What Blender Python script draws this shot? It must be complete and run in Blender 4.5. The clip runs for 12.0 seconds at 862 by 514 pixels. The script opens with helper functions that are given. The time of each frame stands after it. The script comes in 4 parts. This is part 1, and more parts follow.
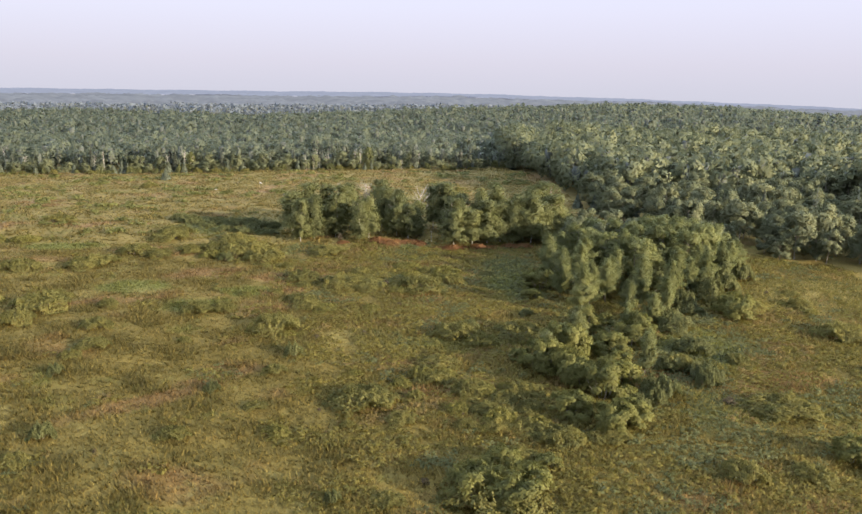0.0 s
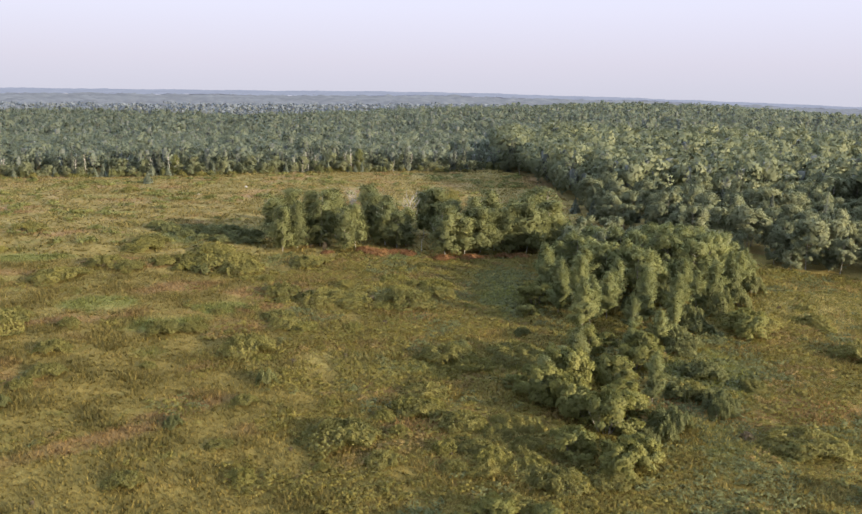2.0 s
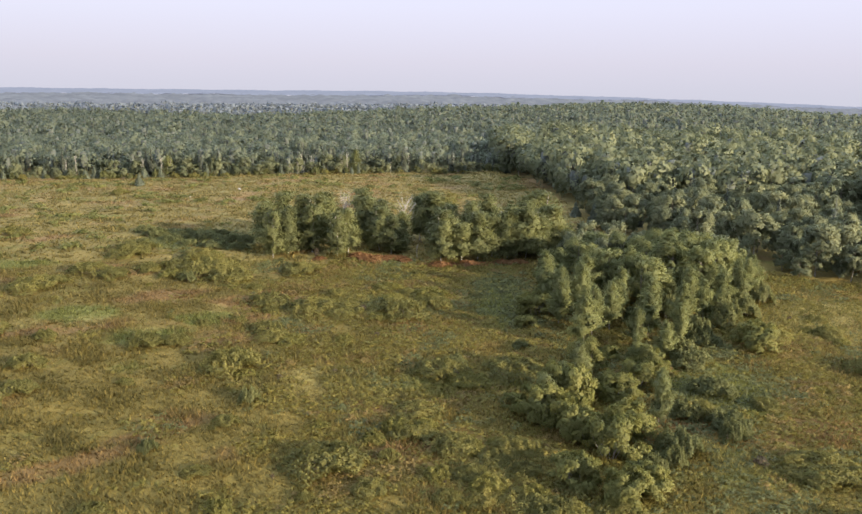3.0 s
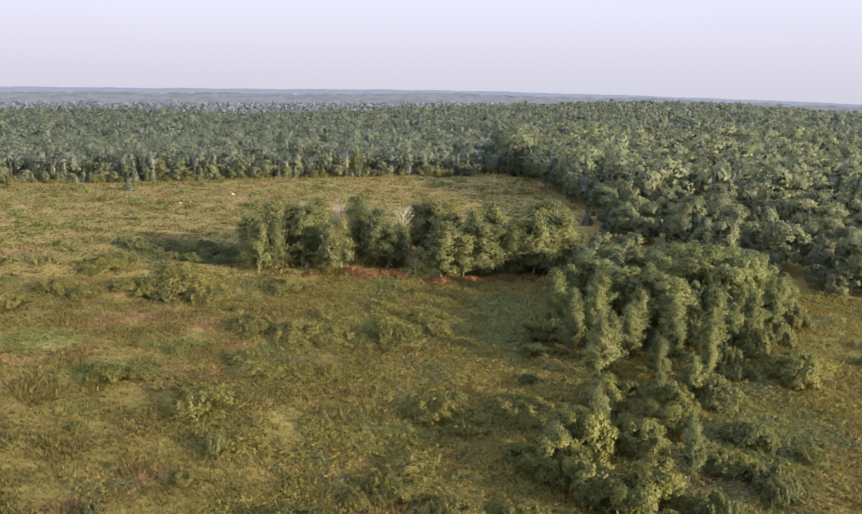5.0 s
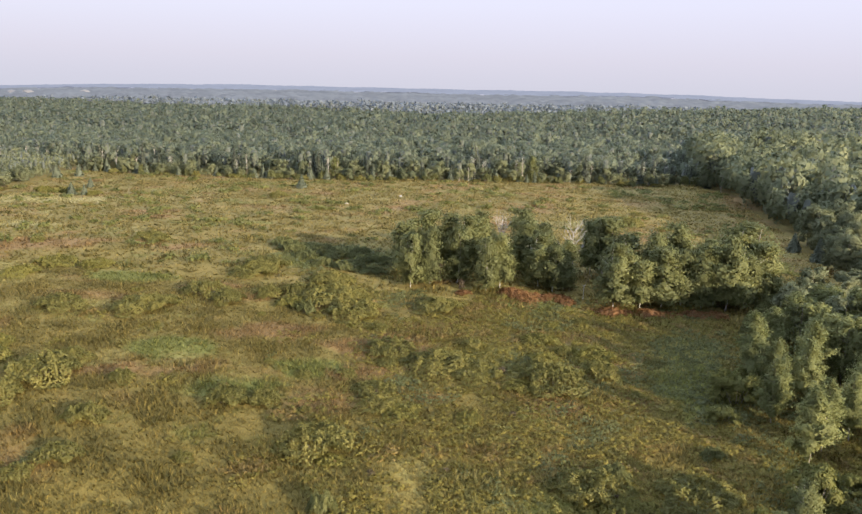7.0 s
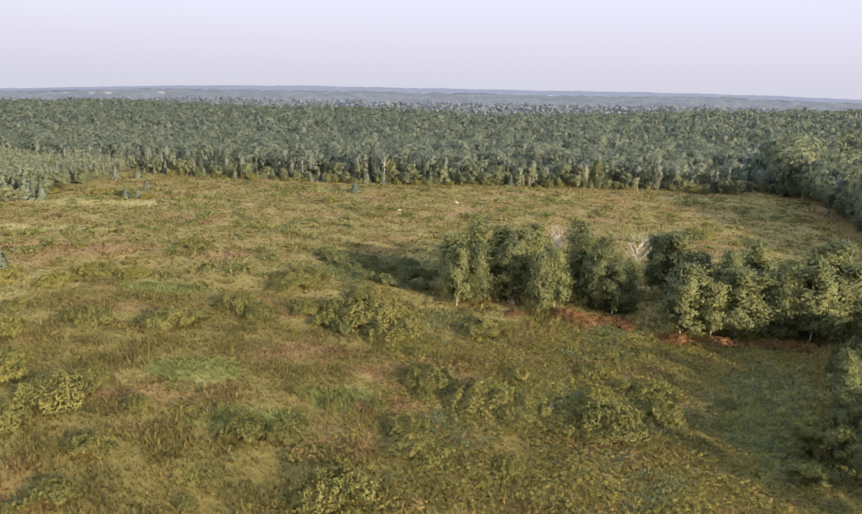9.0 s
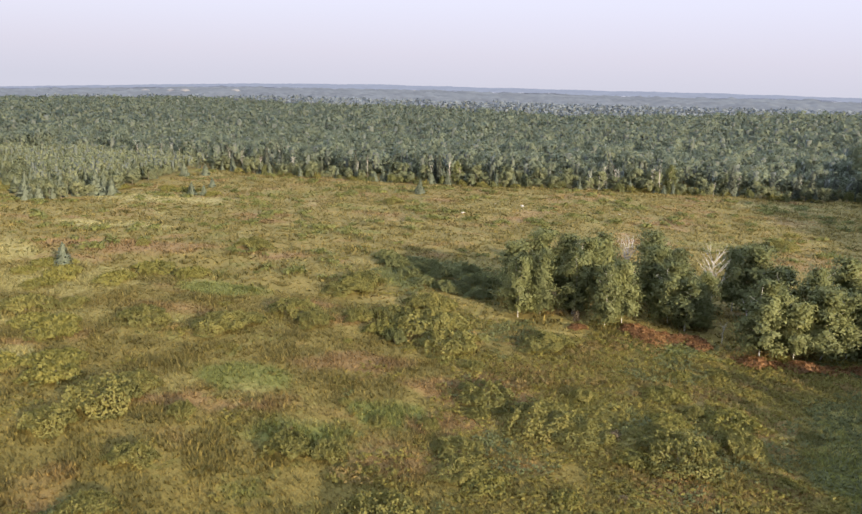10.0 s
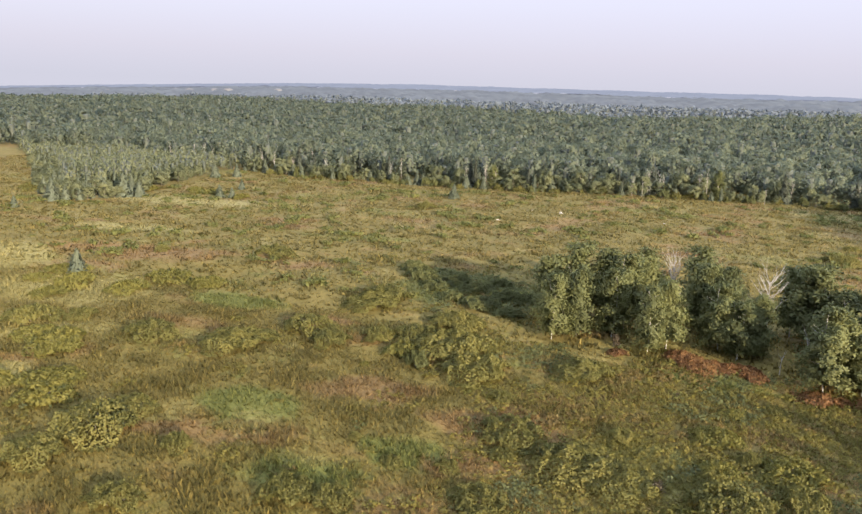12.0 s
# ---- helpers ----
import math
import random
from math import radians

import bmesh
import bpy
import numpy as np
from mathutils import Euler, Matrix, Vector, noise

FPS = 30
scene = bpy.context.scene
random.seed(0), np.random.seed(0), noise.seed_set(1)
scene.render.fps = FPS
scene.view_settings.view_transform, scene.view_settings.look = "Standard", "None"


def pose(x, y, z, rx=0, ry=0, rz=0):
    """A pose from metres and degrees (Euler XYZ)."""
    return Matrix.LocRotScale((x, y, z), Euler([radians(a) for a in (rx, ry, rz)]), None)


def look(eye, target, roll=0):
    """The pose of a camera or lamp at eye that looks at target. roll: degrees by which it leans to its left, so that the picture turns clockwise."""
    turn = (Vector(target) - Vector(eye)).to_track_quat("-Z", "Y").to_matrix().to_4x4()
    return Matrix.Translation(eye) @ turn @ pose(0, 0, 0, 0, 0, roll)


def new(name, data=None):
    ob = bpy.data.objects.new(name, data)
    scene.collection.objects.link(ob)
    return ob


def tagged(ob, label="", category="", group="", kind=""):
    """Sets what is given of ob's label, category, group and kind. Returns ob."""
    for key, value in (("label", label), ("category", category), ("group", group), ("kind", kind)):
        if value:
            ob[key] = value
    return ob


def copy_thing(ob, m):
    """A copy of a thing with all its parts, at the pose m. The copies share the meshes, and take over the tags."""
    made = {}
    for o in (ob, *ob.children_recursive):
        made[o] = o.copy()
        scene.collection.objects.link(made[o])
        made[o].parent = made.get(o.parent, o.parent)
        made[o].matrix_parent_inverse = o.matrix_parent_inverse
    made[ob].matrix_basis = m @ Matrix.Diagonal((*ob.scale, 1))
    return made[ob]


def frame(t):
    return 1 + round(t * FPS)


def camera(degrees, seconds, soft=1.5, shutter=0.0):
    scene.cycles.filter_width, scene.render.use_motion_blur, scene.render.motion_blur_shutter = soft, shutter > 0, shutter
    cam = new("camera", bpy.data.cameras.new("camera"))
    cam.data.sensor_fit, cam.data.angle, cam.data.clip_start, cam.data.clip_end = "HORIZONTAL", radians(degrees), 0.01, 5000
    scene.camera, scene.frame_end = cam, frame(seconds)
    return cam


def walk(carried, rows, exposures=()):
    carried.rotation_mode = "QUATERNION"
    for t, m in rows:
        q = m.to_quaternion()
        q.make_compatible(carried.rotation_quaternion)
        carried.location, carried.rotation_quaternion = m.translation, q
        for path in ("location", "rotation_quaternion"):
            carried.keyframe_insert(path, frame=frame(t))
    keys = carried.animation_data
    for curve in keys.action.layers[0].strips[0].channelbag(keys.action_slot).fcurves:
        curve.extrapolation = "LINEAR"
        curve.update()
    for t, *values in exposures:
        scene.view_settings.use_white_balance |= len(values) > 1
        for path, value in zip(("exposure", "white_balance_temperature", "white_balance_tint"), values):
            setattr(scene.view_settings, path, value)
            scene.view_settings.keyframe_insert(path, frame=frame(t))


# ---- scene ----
cam = camera(57.6, 12.0, soft=1.5)
PATH = [
    (0, (-2.582, -3.988, 29.94), (-2.579, -2.029, 29.537), 0.9),
    (0.5, (-2.292, -2.023, 30.157), (-2.286, -0.064, 29.753), 0.8),
    (1, (-2.026, 0.326, 30.244), (-2.018, 2.285, 29.839), 0.8),
    (1.5, (-1.82, 2.819, 30.227), (-1.808, 4.777, 29.822), 0.9),
    (2, (-1.421, 5.277, 30.29), (-1.408, 7.235, 29.885), 0.8),
    (2.5, (-1.089, 7.956, 30.377), (-1.075, 9.914, 29.971), 0.9),
    (3, (-0.67, 10.667, 30.466), (-0.656, 12.626, 30.06), 0.8),
    (5, (0.741, 22.81, 30.939), (0.736, 24.768, 30.529), 0.7),
    (5.5, (0.911, 26.357, 30.948), (0.798, 28.312, 30.538), 1.0),
    (6, (1.215, 30.148, 30.772), (0.963, 32.089, 30.362), 1.2),
    (6.5, (1.502, 33.757, 30.882), (1.143, 35.681, 30.47), 1.3),
    (7, (1.678, 37.815, 30.76), (1.227, 39.719, 30.345), 1.5),
    (8.8, (1.844, 46.845, 31.023), (1.264, 48.714, 30.608), 1.3),
    (9, (1.834, 47.729, 31.052), (1.222, 49.587, 30.635), 1.4),
    (9.5, (1.525, 50.051, 31.068), (0.837, 51.882, 30.649), 1.5),
    (10, (0.955, 52.619, 31.173), (0.186, 54.416, 30.75), 1.8),
    (10.5, (0.6, 55.273, 31.175), (-0.224, 57.045, 30.751), 1.9),
    (11, (-0.111, 57.719, 31.301), (-0.946, 59.486, 30.874), 1.9),
    (11.5, (-0.734, 59.941, 31.425), (-1.58, 61.702, 30.998), 2.0),
    (12, (-1.051, 61.207, 31.359), (-1.911, 62.962, 30.933), 2.0),
]
walk(cam, [(t, look(eye, target, roll)) for t, eye, target, roll in PATH], [(0.0, 2.0), (12.0, 2.0)])

# ---- world, sun ----
SUN_AZ = 125.0      # degrees clockwise from +y, where the sun stands
SUN_EL = 14.2
world = bpy.data.worlds.new("sky")
scene.world = world
world.use_nodes = True
wn, wl = world.node_tree.nodes, world.node_tree.links
wn.clear()
w_out, w_bg = wn.new("ShaderNodeOutputWorld"), wn.new("ShaderNodeBackground")
w_sky = wn.new("ShaderNodeTexSky")
w_sky.sky_type = "NISHITA"
w_sky.sun_disc = False
w_sky.sun_elevation, w_sky.sun_rotation = radians(SUN_EL), radians(SUN_AZ)
w_sky.air_density, w_sky.dust_density, w_sky.ozone_density = 1.0, 3.0, 1.5
# morning haze near the horizon; the unseen sky overhead is brightened to fill shade
w_co, w_sep = wn.new("ShaderNodeTexCoord"), wn.new("ShaderNodeSeparateXYZ")
w_ramp, w_mix, w_gain = wn.new("ShaderNodeValToRGB"), wn.new("ShaderNodeMix"), wn.new("ShaderNodeMix")
w_ramp.color_ramp.elements[0].position, w_ramp.color_ramp.elements[0].color = 0.0, (4.4, 4.4, 5.15, 1)
w_ramp.color_ramp.elements[1].position, w_ramp.color_ramp.elements[1].color = 0.5, (12.6, 14.6, 19.4, 1)
for at, colour in ((0.04, (4.8, 4.65, 5.5, 1)), (0.10, (5.3, 5.25, 6.4, 1)), (0.17, (5.5, 5.75, 7.2, 1))):
    w_ramp.color_ramp.elements.new(at).color = colour
w_mix.data_type, w_mix.blend_type = "RGBA", "MIX"
w_mix.inputs[0].default_value = 0.9
wl.new(w_co.outputs["Generated"], w_sep.inputs[0])
wl.new(w_sep.outputs["Z"], w_ramp.inputs[0])
wl.new(w_sky.outputs[0], w_mix.inputs[6])
wl.new(w_ramp.outputs[0], w_mix.inputs[7])
wl.new(w_mix.outputs[2], w_bg.inputs[0])
w_bg.inputs[1].default_value = 0.041
wl.new(w_bg.outputs[0], w_out.inputs[0])

sun_data = bpy.data.lights.new("sun", "SUN")
sun_data.energy, sun_data.angle, sun_data.color = 4.7, radians(0.6), (1.0, 0.84, 0.63)
sun = new("sun", sun_data)
s_dir = Vector((math.sin(radians(SUN_AZ)) * math.cos(radians(SUN_EL)), math.cos(radians(SUN_AZ)) * math.cos(radians(SUN_EL)), math.sin(radians(SUN_EL))))
sun.matrix_world = look(s_dir * 300, (0, 0, 0))


# ---- materials ----
def material(name):
    m = bpy.data.materials.new(name)
    m.use_nodes = True
    n, l = m.node_tree.nodes, m.node_tree.links
    return m, n, l, n["Principled BSDF"]


def ramp(n, stops):
    r = n.new("ShaderNodeValToRGB")
    while len(r.color_ramp.elements) < len(stops):
        r.color_ramp.elements.new(0.5)
    for e, (at, c) in zip(r.color_ramp.elements, stops):
        e.position, e.color = at, (*c, 1)
    return r


def leaf_material(name, dark, light, tip, patch=0.12, through_light=0.48, grain=0.26):
    """Foliage: leaf to leaf and tree to tree variation, some light through the leaf."""
    m, n, l, b = material(name)
    geo, info = n.new("ShaderNodeNewGeometry"), n.new("ShaderNodeObjectInfo")
    tex = n.new("ShaderNodeTexNoise")
    tex.inputs["Scale"].default_value, tex.inputs["Detail"].default_value = patch, 2.0
    l.new(geo.outputs["Position"], tex.inputs["Vector"])
    a, c = n.new("ShaderNodeMath"), n.new("ShaderNodeMath")
    a.operation, c.operation = "MULTIPLY_ADD", "MULTIPLY_ADD"
    l.new(geo.outputs["Random Per Island"], a.inputs[0])
    a.inputs[1].default_value = grain
    l.new(info.outputs["Random"], c.inputs[0])
    c.inputs[1].default_value = 0.35
    l.new(c.outputs[0], a.inputs[2])
    sub = n.new("ShaderNodeMath")
    sub.operation = "MULTIPLY_ADD"
    l.new(tex.outputs[0], sub.inputs[0])
    sub.inputs[1].default_value, sub.inputs[2].default_value = 1.5, -0.62
    l.new(sub.outputs[0], c.inputs[2])
    r = ramp(n, [(0.0, dark), (0.55, light), (1.0, tip)])
    l.new(a.outputs[0], r.inputs[0])
    l.new(r.outputs[0], b.inputs["Base Color"])
    b.inputs["Roughness"].default_value = 0.65
    b.inputs["Specular IOR Level"].default_value = 0.25
    tr, mix = n.new("ShaderNodeBsdfTranslucent"), n.new("ShaderNodeMixShader")
    l.new(r.outputs[0], tr.inputs[0])
    mix.inputs[0].default_value = through_light
    l.new(b.outputs[0], mix.inputs[1])
    l.new(tr.outputs[0], mix.inputs[2])
    l.new(mix.outputs[0], n["Material Output"].inputs[0])
    return m


def bark_material(name, light, dark, scale=6.0):
    m, n, l, b = material(name)
    co, tex = n.new("ShaderNodeTexCoord"), n.new("ShaderNodeTexNoise")
    mp = n.new("ShaderNodeMapping")
    mp.inputs["Scale"].default_value = (1, 1, 2.5)
    l.new(co.outputs["Object"], mp.inputs[0])
    l.new(mp.outputs[0], tex.inputs["Vector"])
    tex.inputs["Scale"].default_value, tex.inputs["Detail"].default_value = scale, 5.0
    r = ramp(n, [(0.38, dark), (0.52, light), (1.0, light)])
    l.new(tex.outputs[0], r.inputs[0])
    l.new(r.outputs[0], b.inputs["Base Color"])
    b.inputs["Roughness"].default_value = 0.8
    bump = n.new("ShaderNodeBump")
    bump.inputs["Strength"].default_value = 0.4
    l.new(tex.outputs[0], bump.inputs["Height"])
    l.new(bump.outputs[0], b.inputs["Normal"])
    return m


def meadow_colours(n, l, gain=1.0):
    """Sedge, rusty heath, lush damp growth and dry golden grass, by the growth that each stretch carries; distance haze
    is painted over them.
    """
    geo, growth, sep = n.new("ShaderNodeNewGeometry"), n.new("ShaderNodeAttribute"), n.new("ShaderNodeSeparateColor")
    growth.attribute_name = "growth"
    l.new(growth.outputs["Color"], sep.inputs[0])
    mp = n.new("ShaderNodeMapping")
    mp.inputs["Scale"].default_value = (0.8, 1.25, 0.3)
    l.new(geo.outputs["Position"], mp.inputs[0])
    mid, small = n.new("ShaderNodeTexNoise"), n.new("ShaderNodeTexNoise")
    mid.inputs["Scale"].default_value, mid.inputs["Detail"].default_value, mid.inputs["Distortion"].default_value = 0.2, 5.0, 0.5
    small.inputs["Scale"].default_value, small.inputs["Detail"].default_value = 0.9, 4.0
    l.new(mp.outputs[0], mid.inputs["Vector"])
    l.new(geo.outputs["Position"], small.inputs["Vector"])
    g = gain
    olive = ramp(n, [(0.3, (0.128 * g, 0.101 * g, 0.026 * g)), (0.5, (0.159 * g, 0.121 * g, 0.03 * g)), (0.72, (0.19 * g, 0.141 * g, 0.036 * g))])
    l.new(mid.outputs[0], olive.inputs[0])
    colour = olive.outputs[0]
    kinds = ((0, (0.195 * g, 0.122 * g, 0.042 * g), mid), (1, (0.145 * g, 0.142 * g, 0.033 * g), small), (2, (0.25 * g, 0.205 * g, 0.064 * g), small))
    for channel, tint, breakup in kinds:
        add, fade, mix = n.new("ShaderNodeMath"), n.new("ShaderNodeMapRange"), n.new("ShaderNodeMix")
        add.operation = "ADD"
        l.new(sep.outputs[channel], add.inputs[0])
        l.new(breakup.outputs[0], add.inputs[1])
        l.new(add.outputs[0], fade.inputs[0])
        fade.inputs[1].default_value, fade.inputs[2].default_value = 0.72, 1.12
        mix.data_type = "RGBA"
        l.new(fade.outputs[0], mix.inputs[0])
        l.new(colour, mix.inputs[6])
        mix.inputs[7].default_value = (*tint, 1)
        colour = mix.outputs[2]
    # distance haze painted into the colour, paler and bluer northward; dry is only its fade
    place, dry, haze_tint = n.new("ShaderNodeSeparateXYZ"), n.new("ShaderNodeMapRange"), n.new("ShaderNodeMix")
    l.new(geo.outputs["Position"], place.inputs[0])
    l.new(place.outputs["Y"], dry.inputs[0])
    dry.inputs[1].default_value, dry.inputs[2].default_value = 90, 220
    haze_tint.data_type, haze_tint.blend_type = "RGBA", "MULTIPLY"
    l.new(dry.outputs[0], haze_tint.inputs[0])
    l.new(colour, haze_tint.inputs[6])
    haze_tint.inputs[7].default_value = (1.2, 1.24, 1.6, 1)
    return geo, haze_tint.outputs[2]


def ground_material():
    m, n, l, b = material("meadow_ground")
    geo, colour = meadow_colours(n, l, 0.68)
    fine = n.new("ShaderNodeTexNoise")
    fine.inputs["Scale"].default_value, fine.inputs["Detail"].default_value = 4.5, 6.0
    l.new(geo.outputs["Position"], fine.inputs["Vector"])
    f = ramp(n, [(0.3, (0.7, 0.7, 0.7)), (0.65, (1.1, 1.1, 1.1))])
    l.new(fine.outputs[0], f.inputs[0])
    mul = n.new("ShaderNodeMix")
    mul.data_type, mul.blend_type = "RGBA", "MULTIPLY"
    mul.inputs[0].default_value = 1.0
    l.new(colour, mul.inputs[6])
    l.new(f.outputs[0], mul.inputs[7])
    l.new(mul.outputs[2], b.inputs["Base Color"])
    b.inputs["Roughness"].default_value = 0.95
    b.inputs["Specular IOR Level"].default_value = 0.1
    bump = n.new("ShaderNodeBump")
    bump.inputs["Strength"].default_value, bump.inputs["Distance"].default_value = 0.7, 0.12
    l.new(fine.outputs[0], bump.inputs["Height"])
    l.new(bump.outputs[0], b.inputs["Normal"])
    return m


def sedge_material():
    m, n, l, b = material("sedge")
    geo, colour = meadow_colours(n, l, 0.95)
    r = ramp(n, [(0.0, (0.62, 0.65, 0.62)), (0.55, (0.98, 0.98, 0.98)), (1.0, (1.4, 1.35, 1.28))])
    l.new(geo.outputs["Random Per Island"], r.inputs[0])
    mul = n.new("ShaderNodeMix")
    mul.data_type, mul.blend_type = "RGBA", "MULTIPLY"
    mul.inputs[0].default_value = 1.0
    l.new(colour, mul.inputs[6])
    l.new(r.outputs[0], mul.inputs[7])
    l.new(mul.outputs[2], b.inputs["Base Color"])
    b.inputs["Roughness"].default_value = 0.8
    b.inputs["Specular IOR Level"].default_value = 0.2
    tr, mix = n.new("ShaderNodeBsdfTranslucent"), n.new("ShaderNodeMixShader")
    l.new(mul.outputs[2], tr.inputs[0])
    mix.inputs[0].default_value = 0.5
    l.new(b.outputs[0], mix.inputs[1])
    l.new(tr.outputs[0], mix.inputs[2])
    l.new(mix.outputs[0], n["Material Output"].inputs[0])
    return m


def distance_material(name, low, high, haze_glow):
    """The far woods at the horizon: a backdrop of canopy, its haze painted in as emission."""
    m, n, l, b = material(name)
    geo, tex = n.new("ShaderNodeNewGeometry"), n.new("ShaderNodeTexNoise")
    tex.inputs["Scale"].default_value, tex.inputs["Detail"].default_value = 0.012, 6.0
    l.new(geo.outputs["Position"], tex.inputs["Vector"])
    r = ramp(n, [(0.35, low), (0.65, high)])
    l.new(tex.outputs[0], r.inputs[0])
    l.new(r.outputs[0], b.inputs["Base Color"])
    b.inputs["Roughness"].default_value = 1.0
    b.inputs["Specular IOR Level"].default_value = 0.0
    b.inputs["Emission Color"].default_value = (*haze_glow, 1)
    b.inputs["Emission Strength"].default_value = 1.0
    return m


M_GROUND, M_SEDGE = ground_material(), sedge_material()
M_BIRCH = leaf_material("birch_leaves", (0.093, 0.103, 0.043), (0.145, 0.152, 0.057), (0.198, 0.198, 0.077), 0.2, 0.5, 0.2)
M_ASPEN = leaf_material("aspen_leaves", (0.105, 0.116, 0.046), (0.160, 0.171, 0.063), (0.224, 0.230, 0.090), 0.2, 0.54, 0.22)
M_BROAD = leaf_material("broad_leaves", (0.100, 0.114, 0.061), (0.150, 0.160, 0.084), (0.202, 0.205, 0.101), 0.13, 0.46, 0.12)
M_SPRUCE = leaf_material("spruce_needles", (0.065, 0.075, 0.056), (0.090, 0.102, 0.073), (0.119, 0.130, 0.090), 0.2, 0.5, 0.1)
M_PALESPRUCE = leaf_material("pale_spruce_needles", (0.091, 0.108, 0.075), (0.124, 0.141, 0.096), (0.161, 0.179, 0.123), 0.3, 0.45)
# the next three are paler and bluer: air haze painted into the leaf colour
M_FARLEAF = leaf_material("hazed_broad_leaves", (0.089, 0.103, 0.073), (0.129, 0.148, 0.096), (0.177, 0.194, 0.120), 0.16, 0.62, 0.07)
M_FARNEEDLE = leaf_material("hazed_needles", (0.078, 0.093, 0.080), (0.108, 0.124, 0.104), (0.138, 0.155, 0.126), 0.16, 0.62, 0.07)
M_HAZELEAF = leaf_material("haze_tinted_leaves", (0.100, 0.115, 0.127), (0.122, 0.140, 0.151), (0.147, 0.166, 0.174), 0.012, 0.45, 0.2)
M_SHRUB = leaf_material("shrub_leaves", (0.094, 0.092, 0.026), (0.138, 0.128, 0.036), (0.184, 0.161, 0.045), 0.25, 0.5, 0.38)
M_SCRUB = leaf_material("scrub_leaves", (0.113, 0.100, 0.021), (0.156, 0.130, 0.028), (0.194, 0.159, 0.035), 0.2, 0.48, 0.34)
M_YELLOW = leaf_material("yellow_leaves", (0.108, 0.102, 0.025), (0.152, 0.139, 0.034), (0.190, 0.170, 0.042), 0.25, 0.5, 0.35)
M_DARK = leaf_material("alder_leaves", (0.074, 0.082, 0.030), (0.110, 0.115, 0.041), (0.145, 0.146, 0.054))
M_GREY = leaf_material("willow_leaves", (0.085, 0.088, 0.025), (0.127, 0.128, 0.035), (0.169, 0.165, 0.050), 0.25, 0.5, 0.4)
M_RUST = leaf_material("fern_leaves", (0.120, 0.062, 0.025), (0.176, 0.090, 0.036), (0.216, 0.120, 0.047))
M_HEATH = leaf_material("heath_leaves", (0.115, 0.080, 0.026), (0.160, 0.112, 0.034), (0.205, 0.150, 0.045), 0.25, 0.45, 0.4)
M_BROWN = leaf_material("dry_leaves", (0.067, 0.050, 0.029), (0.104, 0.081, 0.045), (0.142, 0.113, 0.063))
M_WHITEBARK = bark_material("birch_bark", (0.36, 0.335, 0.29), (0.09, 0.075, 0.06))
M_GREYBARK = bark_material("grey_bark", (0.17, 0.148, 0.115), (0.08, 0.068, 0.055))
M_DARKBARK = bark_material("spruce_bark", (0.14, 0.11, 0.085), (0.06, 0.045, 0.035))
M_DEADWOOD = bark_material("bleached_wood", (0.28, 0.26, 0.23), (0.16, 0.145, 0.125))
M_CROWNCORE = bark_material("crown_core", (0.046, 0.052, 0.036), (0.034, 0.038, 0.028), 1.5)
M_STONE = bark_material("pale_stone", (0.36, 0.33, 0.28), (0.22, 0.2, 0.17), 2.0)
M_ROCK = bark_material("bare_rock", (0.085, 0.085, 0.09), (0.05, 0.05, 0.055), 0.1)
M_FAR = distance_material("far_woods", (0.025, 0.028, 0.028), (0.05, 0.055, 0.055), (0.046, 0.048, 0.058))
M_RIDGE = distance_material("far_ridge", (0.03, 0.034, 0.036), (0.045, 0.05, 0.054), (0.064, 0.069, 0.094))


# ---- ground shape ----
SKYLINE = ((-90, -1.15), (-55, -0.9), (-45, -0.48), (-36, -0.08), (-26, 0.10), (0, 0.22), (12, 0.06), (31, -0.42), (90, -0.5))


def smooth(a, b, x):
    s = np.clip((x - a) / (b - a), 0, 1)
    return s * s * (3 - 2 * s)


def waves(x, y, size, seed):
    """Soft relief of a few crossing waves, between about -1 and 1."""
    r = np.random.default_rng(seed)
    out = 0
    for _ in range(6):
        a, k = r.uniform(0, 6.283), r.uniform(0.6, 1.5) * 6.283 / size
        out = out + np.sin(k * (np.cos(a) * x + np.sin(a) * y) + r.uniform(0, 6.283))
    return out / 3.2


def ground_z(x, y):
    x, y = np.asarray(x, float), np.asarray(y, float)
    near = np.where(y < 165, -4.6 + 0.06 * (np.maximum(y, -120) - 75), 0.8 + 0.4 * np.clip((y - 165) / 60, 0, 1))
    near = near - 0.015 * np.clip(-x - 60, 0, 240)
    r, az = np.hypot(x, y), np.degrees(np.arctan2(x, np.maximum(y, 1e-3)))
    sky = 31 + 4600 * np.tan(np.radians(np.interp(az, [s[0] for s in SKYLINE], [s[1] for s in SKYLINE]))) - 12
    far = near + (sky - near) * np.clip((r - 900) / 3700, 0, 1.05)
    hill = 12 * np.exp(-(((x - 190) / 210) ** 2) - ((y - 760) / 240) ** 2) * smooth(250, 500, y)
    return far + hill + 0.05 * waves(x, y, 9, 3) + 0.15 * waves(x, y, 33, 4) + 2.5 * waves(x, y, 420, 5) * smooth(350, 900, r)


